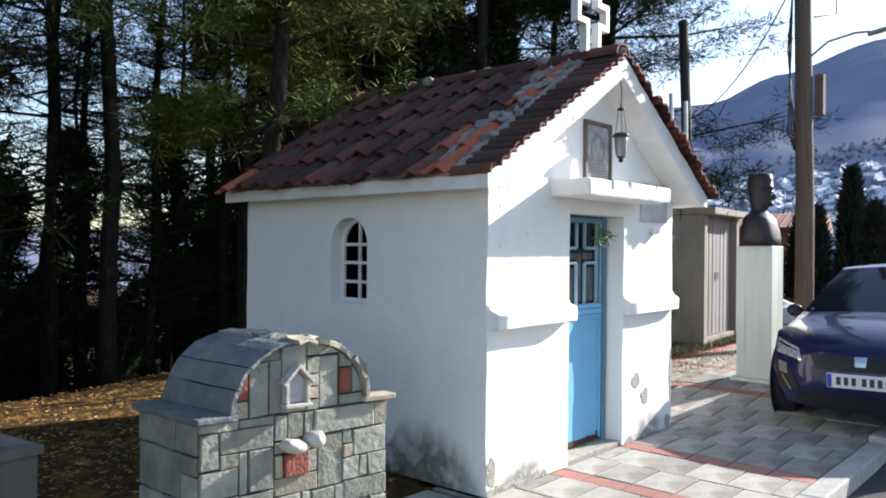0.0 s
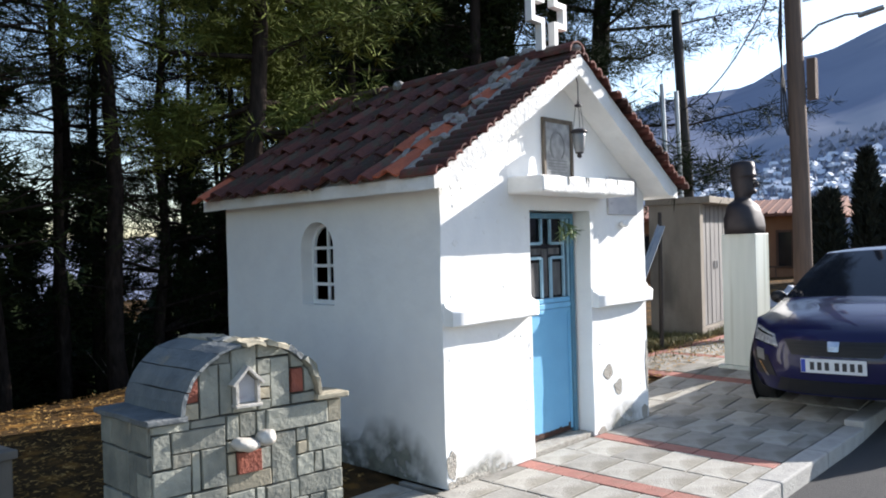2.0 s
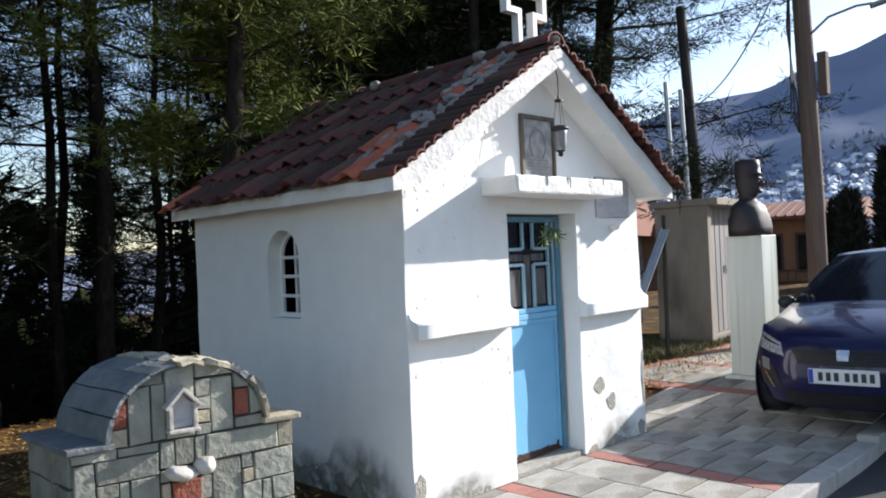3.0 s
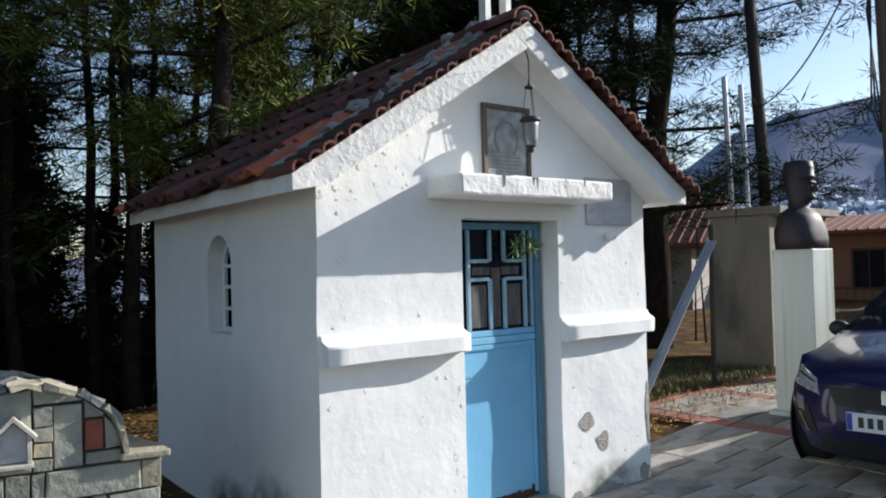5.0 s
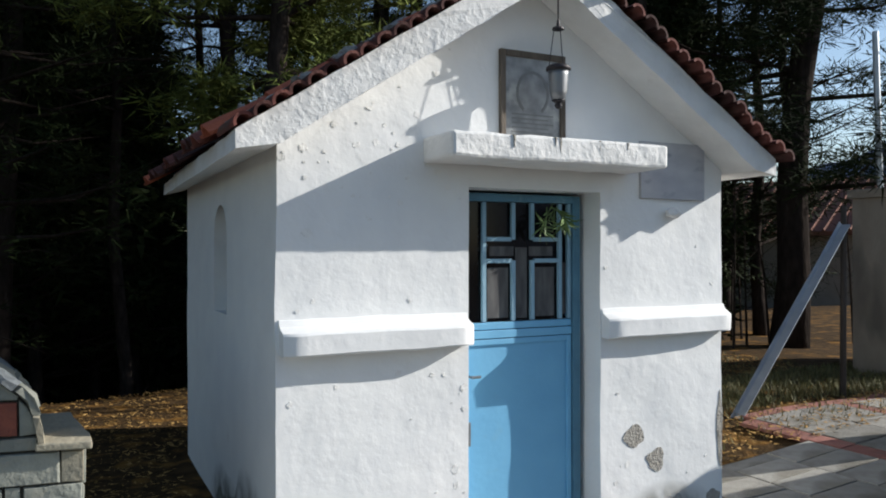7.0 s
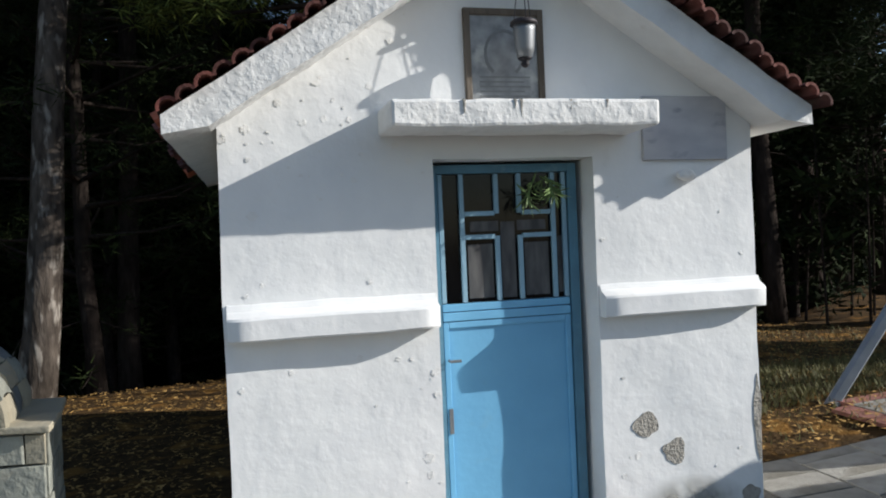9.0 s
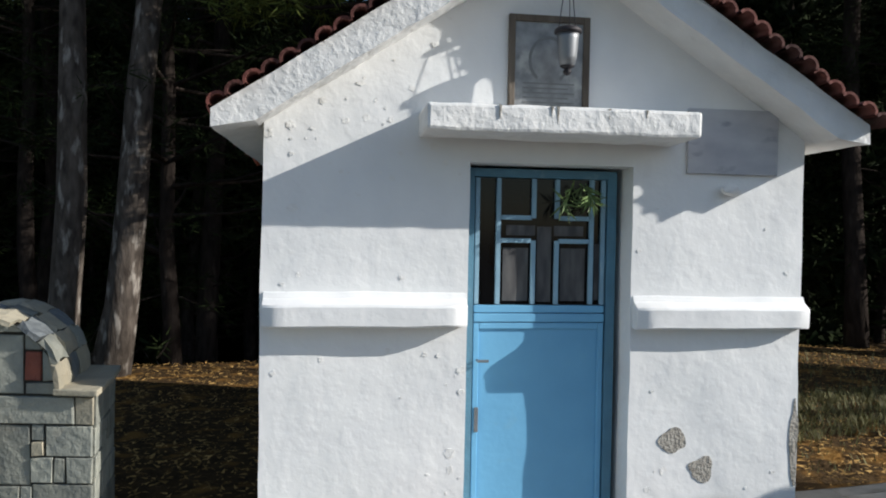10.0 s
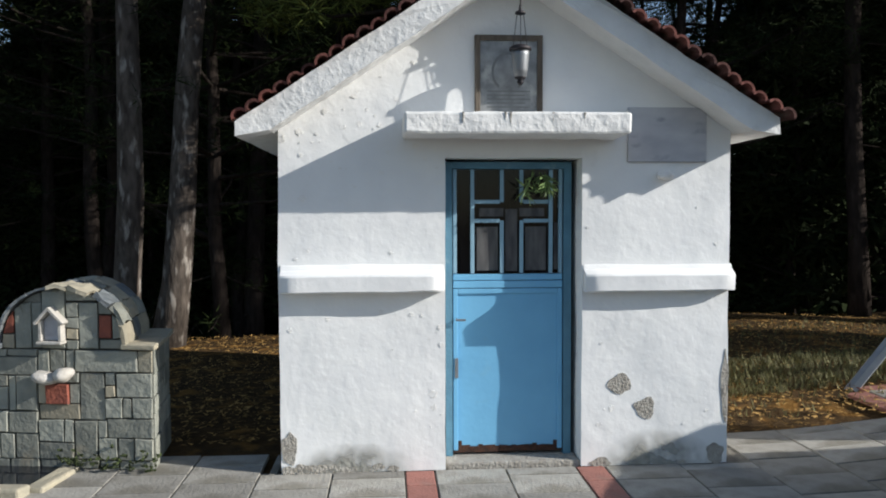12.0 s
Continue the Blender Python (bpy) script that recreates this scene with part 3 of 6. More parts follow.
    for k in range(2600):
        f = slope_frame("west")
        p = Vector((rng.uniform(0.2, D + 0.1), SLOPE * rng.random(), 0.0))
        p.z = 0.03 + 0.03 * rng.random()
        a, ln = rng.uniform(0, math.tau), rng.uniform(0.015, 0.05)
        d, w = Vector((math.cos(a), math.sin(a), rng.uniform(-0.1, 0.5))) * ln, Vector((-math.sin(a), math.cos(a), 0)) * ln * 0.16
        i = len(vs)
        vs += [tuple(f @ (p - w)), tuple(f @ (p + w)), tuple(f @ (p + d))]
        fs.append((i, i + 1, i + 2))
    me = bpy.data.meshes.new("roof_litter")
    me.from_pydata(vs, [], fs)
    me.materials.append(mat("dead_needles", (0.16, 0.10, 0.05), (0.08, 0.06, 0.03), 0.95, 5, island=0.5))
    lit = new("roof_litter", me)
    lit.parent = roof
    tagged(lit, kind="stuff")


roof_tiles()


def outline_cross():
    h = 0.105
    pts = [(-h, 0), (-h, 0.20), (-0.225, 0.20), (-0.225, 0.40), (-h, 0.40), (-h, 0.62), (h, 0.62), (h, 0.40), (0.225, 0.40), (0.225, 0.20), (h, 0.20), (h, 0)]
    t = 0.042
    inner = [(-h + t, 0), (-h + t, 0.20 + t), (-0.225 + t, 0.20 + t), (-0.225 + t, 0.40 - t), (-h + t, 0.40 - t), (-h + t, 0.62 - t),
             (h - t, 0.62 - t), (h - t, 0.40 - t), (0.225 - t, 0.40 - t), (0.225 - t, 0.20 + t), (h - t, 0.20 + t), (h - t, 0)]
    bm = bmesh.new()
    for i in range(len(pts) - 1):
        prism(bm, [pts[i], pts[i + 1], inner[i + 1], inner[i]], -0.03, 0.03, Matrix.Translation((W / 2, 0.06, zr(W / 2) + 0.06)))
    bmesh.ops.remove_doubles(bm, verts=bm.verts, dist=0.0005)
    part("roof_cross", bm, WHITE, chapel, "white hollow outline cross on the ridge")


outline_cross()


def chapel_door():
    x0, x1 = DOOR_L + 0.012, DOOR_R - 0.03
    bm = bmesh.new()
    box(bm, (x0, 0.05, 0.035), (x0 + 0.04, 0.11, 1.775))
    part_frame = thing("door", "", "")
    part_frame.parent = chapel
    part_frame.matrix_basis = Matrix.Translation((0, 0.085, 0))
    for k in ("label", "category"):
        if k in part_frame:
            del part_frame[k]
    box(bm, (x1 - 0.045, 0.05, 0.035), (x1, 0.11, 1.775))
    box(bm, (x0 + 0.041, 0.05, 1.735), (x1 - 0.046, 0.11, 1.775))
    part("door_frame", bm, BLUE_FRAME, part_frame, "darker faded blue steel frame")
    a, b = x0 + 0.045, x1 - 0.05
    bm = bmesh.new()
    box(bm, (a, 0.075, 0.065), (b, 0.095, 1.03))
    part("door_panel", bm, BLUE, part_frame, "sky-blue painted sheet-steel panel")
    for lo, hi in (((a, 0.062, 0.065), (a + 0.028, 0.0745, 1.03)), ((b - 0.028, 0.062, 0.065), (b, 0.0745, 1.03)), ((a + 0.029, 0.062, 1.0), (b - 0.029, 0.0745, 1.03)), ((a, 0.058, 1.034), (b, 0.095, 1.075)), ((a, 0.062, 1.079), (b, 0.095, 1.115))):
        bm = bmesh.new()
        box(bm, lo, hi, bevel=0.003)
        part("panel_rail", bm, BLUE, part_frame)
    t = 0.011

    def bar(lo, hi):
        bm = bmesh.new()
        box(bm, lo, hi, bevel=0.002)
        part("grille_bar", bm, GRILLE, part_frame)
    g0, g1 = 1.12, 1.733
    for x, z0, z1 in ((a + 0.012, g0, g1), (1.108, g0, g1), (1.575, g0, g1), (b - 0.012, g0, g1), (1.283, g0, 1.432), (1.283, 1.54, g1), (1.40, g0, 1.432), (1.40, 1.54, g1)):
        bar((x - t, 0.062, z0), (x + t, 0.083, z1))
    for x, y, z in ((1.108, 1.283, 1.43), (1.40, 1.575, 1.43), (1.108, 1.283, 1.542), (1.40, 1.575, 1.542)):
        bar((x + t + 0.001, 0.0625, z - t), (y - t - 0.001, 0.0825, z + t))
    bm = bmesh.new()
    box(bm, (a + 0.001, 0.088, 1.117), (b - 0.001, 0.094, 1.732))
    part("glass_pane", bm, CURTAIN, part_frame, "dusty dark glass behind the grille")
    for xa, xb, za, zb in ((1.135, 1.262, 1.135, 1.395), (1.425, 1.55, 1.135, 1.395), (1.305, 1.378, 1.13, 1.50), (1.598, 1.628, 1.14, 1.42), (1.15, 1.295, 1.455, 1.505), (1.39, 1.54, 1.455, 1.505)):
        bm = bmesh.new()
        box(bm, (xa, 0.0845, za), (xb, 0.0872, zb), bevel=0.001)
        part("curtain", bm, CLOTH, part_frame, "grey curtain behind the grille")
    bm = bmesh.new()                              # rusted foot
    for k in range(26):
        c = a + (b - a) * (k + 0.5) / 26
        h = 0.02 + 0.03 * abs(noise.noise(Vector((k * 0.6, 0, 0)))) + (0.02 if k in (0, 1, 24, 25) else 0)
        box(bm, (c - 0.0132, 0.070, 0.05), (c + 0.0132, 0.0742, 0.065 + h))
    part("rusted_edge", bm, RUST, part_frame, "rusted lower edge of the door")
    bm = bmesh.new()
    box(bm, (a + 0.01, 0.05, 0.50), (a + 0.03, 0.0615, 0.62), bevel=0.003)
    part("lock_plate", bm, GREYMETAL, part_frame)
    bm = bmesh.new()
    tube(bm, [(a + 0.02, 0.055, 0.85), (a + 0.02, 0.02, 0.85), (a + 0.07, 0.02, 0.85)], 0.007, 6)
    part("door_handle", bm, GREYMETAL, part_frame, "small steel handle and lock")
    bm = bmesh.new()                              # low threshold
    box(bm, (DOOR_L + 0.005, -0.07, -0.02), (DOOR_R - 0.005, 0.18, 0.034), bevel=0.01)
    rough(bm, 0.006, 12)
    part("threshold", bm, BARE, part_frame, "broken concrete threshold")


chapel_door()


def chapel_window():
    win = thing("window", "", "")
    for k in ("label", "category"):
        if k in win:
            del win[k]
    win.parent = chapel
    y0, y1, s0, s1 = WIN
    outer, inner = arch_outline(0.0), arch_outline(0.03)
    bm = bmesh.new()
    n = len(outer)
    for i in range(n):
        j = (i + 1) % n
        for xa, xb in ((0.105, 0.125),):
            q = [outer[i], outer[j], inner[j], inner[i]]
            f = [bm.verts.new((xa, *p)) for p in q]
            g = [bm.verts.new((xb, *p)) for p in q]
            bm.faces.new(f)
            bm.faces.new((f[3], f[2], g[2], g[3]))
    part("window_frame", bm, WHITE, win, "white painted iron frame")
    cy = (y0 + y1) / 2
    for z in (1.28, 1.42, 1.555):
        bm = bmesh.new()
        box(bm, (0.107, y0 + 0.031, z - 0.011), (0.123, y1 - 0.031, z + 0.011))
        part("glazing_bar", bm, WHITE, win)
    for lo, hi in ((s0 + 0.03, 1.268), (1.292, 1.408), (1.432, 1.543), (1.567, 1.718)):
        bm = bmesh.new()
        box(bm, (0.106, cy - 0.011, lo), (0.122, cy + 0.011, hi))
        part("glazing_bar", bm, WHITE, win)
    bm = bmesh.new()
    f = bm.faces.new([bm.verts.new((0.132, *p)) for p in arch_outline(0.002)])
    bmesh.ops.solidify(bm, geom=[f], thickness=0.004)
    part("pane", bm, DARKGLASS, win, "dark glass pane")


chapel_window()


def blot(cx, cz, r, seed, y=-0.004, material=BARE, parent=chapel, sx=1.0):
    """A patch where the plaster has come away, with a ragged edge."""
    bm = bmesh.new()
    n = 22
    ring = []
    for k in range(n):
        a = k * math.tau / n
        q = r * (1 + 0.55 * noise.noise(Vector((math.cos(a) * 1.3 + seed, math.sin(a) * 1.3, seed))))
        ring.append((cx + sx * q * math.cos(a), cz + q * math.sin(a)))
    vs = [bm.verts.new((x, wavy(Vector((x, 0, z))).y + y, z)) for x, z in ring]
    c = bm.verts.new((cx, wavy(Vector((cx, 0, cz))).y + y, cz))
    for k in range(n):
        bm.faces.new((c, vs[k], vs[(k + 1) % n]))
    g = bmesh.ops.extrude_face_region(bm, geom=bm.faces[:])
    for e in g["geom"]:
        if isinstance(e, bmesh.types.BMVert):
            e.co.y += 0.02
    bmesh.ops.recalc_face_normals(bm, faces=bm.faces)
    return part("bare_patch", bm, material, parent, "grey render where whitewash fell off")


blot(1.955, 0.475, 0.055, 1.0, sx=1.25)
blot(2.105, 0.335, 0.055, 4.0, sx=1.2)
blot(0.045, 0.15, 0.085, 7.0, sx=0.55)
blot(0.28, 0.015, 0.035, 2.0, sx=3.6)
blot(2.53, 0.06, 0.06, 3.0, sx=0.9)
blot(2.582, 0.45, 0.19, 6.0, sx=0.11)

for _k in range(11):                              # ragged bare foot of the front wall
    _x = 0.04 + 0.085 * _k if _k < 8 else 1.84 + 0.24 * (_k - 8)
    blot(_x, 0.018 + 0.012 * math.sin(_k * 2.3), 0.024 + 0.008 * math.sin(_k * 1.7), 40 + _k, -0.003, sx=1.9)


def flakes():
    """Curled scales of old whitewash, thickest under the west verge and beside the doorway."""
    rng = random.Random(13)
    for k in range(96):
        if k < 62:
            x, z = rng.uniform(0.02, 0.95), rng.uniform(1.7, 2.45)
        elif k < 76:
            x, z = rng.uniform(0.05, 0.9), rng.uniform(0.1, 1.7)
        elif k < 84:
            x, z = rng.uniform(0.84, 0.925), rng.uniform(0.2, 1.0)
        else:
            x, z = rng.choice((rng.uniform(1.75, 1.9), rng.uniform(1.8, 2.55))), rng.uniform(0.1, 1.65)
        if z > EAVE + RISE * x - 0.05 or 1.0 < z < 1.22:
            continue
        ob = blot(x, z, 0.005 + 0.014 * rng.random() ** 2, 20 + k, -rng.uniform(0.001, 0.004), PLASTER_ROUGH, sx=rng.uniform(0.7, 1.6))
        ob.name = "plaster_flake"
        del ob["label"]


flakes()


def front_stain(x, rx, rz, seed):
    """Splash dirt at the foot of the front wall."""
    bm = bmesh.new()
    n = 24
    ring = []
    for k in range(n + 1):
        a = math.pi * k / n
        q = 1 + 0.4 * noise.noise(Vector((math.cos(a) * 1.6 + seed, math.sin(a) * 1.6, seed)))
        p = (min(2.58, max(0.01, x + rx * q * math.cos(a))), rz * q * math.sin(a) + 0.004)
        ring.append(bm.verts.new((p[0], wavy(Vector((p[0], 0, p[1]))).y - 0.0035, p[1])))
    c = bm.verts.new((x, wavy(Vector((x, 0, 0))).y - 0.0035, 0.002))
    for k in range(n):
        bm.faces.new((c, ring[k], ring[k + 1]))
    part("dirt_patch", bm, DAMP_FRONT, chapel, "grey splash dirt at the foot of the wall")


front_stain(2.2, 0.42, 0.24, 3.0)
front_stain(0.4, 0.42, 0.2, 9.0)


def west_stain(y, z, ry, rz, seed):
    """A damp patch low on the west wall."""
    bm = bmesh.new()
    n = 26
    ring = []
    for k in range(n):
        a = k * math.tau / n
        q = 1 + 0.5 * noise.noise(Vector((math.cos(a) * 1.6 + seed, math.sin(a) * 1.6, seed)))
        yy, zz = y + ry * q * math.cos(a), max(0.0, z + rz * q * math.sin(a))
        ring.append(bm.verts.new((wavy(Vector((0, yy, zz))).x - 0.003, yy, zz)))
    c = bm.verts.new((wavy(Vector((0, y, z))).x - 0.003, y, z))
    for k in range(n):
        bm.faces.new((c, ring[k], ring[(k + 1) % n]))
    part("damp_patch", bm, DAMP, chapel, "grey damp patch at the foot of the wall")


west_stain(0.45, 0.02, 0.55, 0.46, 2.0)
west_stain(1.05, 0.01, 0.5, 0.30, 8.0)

for _x, _h in ((1.01, 0.06), (1.235, 0.04), (1.262, 0.075), (1.49, 0.05), (1.66, 0.035)):
    bm = bmesh.new()
    prism(bm, [(_x - 0.004, 2.008), (_x + 0.008, 2.008), (_x + 0.004, 2.008 - 0.6 * _h), (_x, 2.008 - _h)], -0.303, -0.285)
    part("canopy_crack", bm, BARE, chapel)

# marble plaque with its small hook
bm = bmesh.new()
box(bm, (1.985, -0.022, 1.765), (2.445, -0.002, 2.075), bevel=0.004)
rough(bm, 0.004, 5)
part("plaque", bm, MARBLE, chapel, "plain grey marble plaque")
bm = bmesh.new()
bmesh.ops.create_icosphere(bm, subdivisions=2, radius=0.034, matrix=Matrix.Translation((2.20, -0.035, 1.69)) @ Matrix.Diagonal((1.4, 1, 0.9, 1)))
rough(bm, 0.012, 20)
part("plaster_lump", bm, PLASTER_ROUGH, chapel)


def icon():
    ic = thing("framed_icon", "faded grey icon print in a weathered wooden frame above the door", "picture")
    x0, x1, z0, z1 = 1.105, 1.49, 2.015, 2.475
    t = 0.03
    bm = bmesh.new()
    for lo, hi in (((x0, z0), (x0 + t, z1)), ((x1 - t, z0), (x1, z1)), ((x0 + t, z1 - t), (x1 - t, z1)), ((x0 + t, z0), (x1 - t, z0 + t))):
        box(bm, (lo[0], -0.025, lo[1]), (hi[0], 0.0, hi[1]), bevel=0.003)
    part("picture_frame", bm, WOOD_DARK, ic, "weathered dark wooden frame")
    bm = bmesh.new()
    box(bm, (x0 + t, -0.012, z0 + t), (x1 - t, -0.004, z1 - t))
    part("print", bm, ICONM, ic, "faded grey print")
    bm = bmesh.new()                              # the worn shape of an arch in the print
    cx, cz = (x0 + x1) / 2, 2.27
    for k in range(18):
        a0, a1 = math.pi * k / 18 * 1.6 - 0.95, math.pi * (k + 1) / 18 * 1.6 - 0.95
        q = [(cx + r * math.cos(a), cz + r * 1.15 * math.sin(a)) for r, a in ((0.085, a0), (0.098, a0), (0.098, a1), (0.085, a1))]
        prism(bm, q, -0.0145, -0.0122)
    part("worn_ring", bm, ICON_DARK, ic)
    for k in range(5):
        bm = bmesh.new()
        box(bm, (x0 + 0.07, -0.0145, 2.07 + k * 0.022), (x1 - 0.07 - 0.03 * (k % 2), -0.0125, 2.077 + k * 0.022))
        part("faint_line", bm, ICON_DARK, ic)


icon()


def lantern():
    x, y = 1.335, -0.18
    la = thing("hanging_lantern", "small metal and glass oil lantern hanging from chains under the gable", "lantern")
    bm = bmesh.new()
    M = Matrix.Translation((x, y, 0))
    turned(bm, [(0.004, 2.168), (0.012, 2.172), (0.02, 2.185), (0.013, 2.196), (0.028, 2.204), (0.034, 2.21)], 14, M)
    part("finial", bm, BRONZE, la, "dark brass finial", smooth=True)
    bm = bmesh.new()
    turned(bm, [(0.032, 2.21), (0.042, 2.25), (0.048, 2.33), (0.05, 2.352)], 16, M)
    part("glass_cup", bm, GREYMETAL, la, "grey glass cup", smooth=True)
    bm = bmesh.new()
    turned(bm, [(0.05, 2.352), (0.062, 2.356), (0.06, 2.37), (0.045, 2.38), (0.03, 2.385)], 16, M)
    part("lid", bm, BRONZE, la, "dark lid", smooth=True)
    for k in range(3):
        a = k * math.tau / 3 + 0.4
        bm = bmesh.new()
        tube(bm, [(x + 0.045 * math.cos(a), y + 0.045 * math.sin(a), 2.375), (x + 0.02 * math.cos(a), y + 0.02 * math.sin(a), 2.555)], 0.0022, 5)
        part("chain", bm, BRONZE, la)
    bm = bmesh.new()
    turned(bm, [(0.008, 2.545), (0.03, 2.552), (0.027, 2.563), (0.01, 2.57), (0.006, 2.60)], 12, M)
    part("chain_plate", bm, BRONZE, la)
    bm = bmesh.new()
    tube(bm, [(x, y, 2.60), (x, y, 2.72), (W / 2, y, zr(W / 2) - 0.13)], 0.004, 5)
    part("hook_wire", bm, BRONZE, la)


lantern()


def sprig():
    sp = thing("green_sprig", "green leafy sprig tucked into the door grille", "plant")
    rng = random.Random(3)
    for k in range(3):
        bm = bmesh.new()
        top = Vector((1.47 + 0.03 * k, 0.12, 1.71))
        end = top + Vector((rng.uniform(-0.13, 0.08), rng.uniform(-0.08, -0.04), rng.uniform(-0.15, -0.07)))
        tube(bm, [top, top.lerp(end, 0.5) + Vector((0, -0.03, 0.01)), end], [0.004, 0.003, 0.002], 5)
        part("stem", bm, PLANT, sp)
        for i in range(28):
            u = rng.uniform(0.1, 1.0)
            p = top.lerp(end, u) + Vector((0, -0.03 * math.sin(u * 3.1), 0))
            d = Vector((rng.gauss(0, 1), rng.gauss(-0.4, 0.6), rng.gauss(-0.7, 0.6))).normalized() * rng.uniform(0.06, 0.12)
            s = d.cross(Vector((rng.gauss(0, 1), 1, rng.gauss(0, 1)))).normalized() * rng.uniform(0.004, 0.008)
            q = p + d
            if q.y > 0.12:
                q.y = 0.12
            bm = bmesh.new()
            vs = [bm.verts.new(v) for v in (p, p + d * 0.45 + s, q, p + d * 0.45 - s)]
            bm.faces.new(vs)
            if i == 0:
                leaf_bm = bm
            else:
                tmp = bpy.data.meshes.new("leaf")
                bm.to_mesh(tmp)
                bm.free()
                leaf_bm.from_mesh(tmp)
                bpy.data.meshes.remove(tmp)
        part("leaves", leaf_bm, PLANT, sp, "bright narrow green leaves")


sprig()


# ---- the stone drinking fountain ----
FW, FH, FR, FD = 1.12, 0.70, 0.39, 0.56
fount_m = Matrix.Translation((-1.79, 0.28, 0.0)) @ Matrix.Rotation(radians(-8.5), 4, "Z") @ Matrix.Diagonal((0.95, 1, 1, 1))
fountain = thing("stone_fountain", "slate-faced drinking fountain with an arched top beside the chapel", "fountain", fount_m)


def clip_poly(poly, hull):
    """The part of a polygon inside a convex hull given anticlockwise."""
    out = poly
    for (ax, az), (bx, bz) in zip(hull, hull[1:] + hull[:1]):
        src, out = out, []
        side = lambda p: (bx - ax) * (p[1] - az) - (bz - az) * (p[0] - ax)
        for p, q in zip(src, src[1:] + src[:1]):
            sp, sq = side(p), side(q)
            if sp >= 0:
                out.append(p)
            if (sp >= 0) != (sq >= 0):
                t = sp / (sp - sq)
                out.append((p[0] + (q[0] - p[0]) * t, p[1] + (q[1] - p[1]) * t))
        if len(out) < 3:
            return []
    return out


def split(rng, x0, z0, x1, z1, small):
    w, h = x1 - x0, z1 - z0
    if w * h < small * rng.uniform(0.6, 1.5) or max(w, h) < 0.1:
        return [(x0, z0, x1, z1)]
    f = rng.choice((0.35, 0.42, 0.58, 0.65))
    if w * rng.uniform(0.7, 1.4) > h:
        c = x0 + w * f
        return split(rng, x0, z0, c, z1, small) + split(rng, c, z0, x1, z1, small)
    c = z0 + h * f
    return split(rng, x0, z0, x1, c, small) + split(rng, x0, c, x1, z1, small)


def facing_stone(poly, m, parent, rng, material=None):
    bm = bmesh.new()
    cx, cz = sum(p[0] for p in poly) / len(poly), sum(p[1] for p in poly) / len(poly)
    jit = [(x + rng.uniform(-0.004, 0.004), z + rng.uniform(-0.004, 0.004)) for x, z in poly]
    k = [(x + (cx - x) * 0.05, z + (cz - z) * 0.05) for x, z in jit]
    proud = rng.uniform(0.014, 0.024)
    a = [bm.verts.new(m @ Vector((x, 0.0, z))) for x, z in jit]
    b = [bm.verts.new(m @ Vector((x, -proud * 0.75, z))) for x, z in jit]
    c = [bm.verts.new(m @ Vector((x, -proud + rng.uniform(-0.003, 0.003), z))) for x, z in k]
    n = len(poly)
    for i in range(n):
        j = (i + 1) % n
        bm.faces.new((a[i], a[j], b[j], b[i]))
        bm.faces.new((b[i], b[j], c[j], c[i]))
    bm.faces.new(c)
    bmesh.ops.recalc_face_normals(bm, faces=bm.faces)
    if not material:
        material = LIMESTONE if rng.random() < 0.13 else SLATE
    part("facing_stone", bm, material, parent)


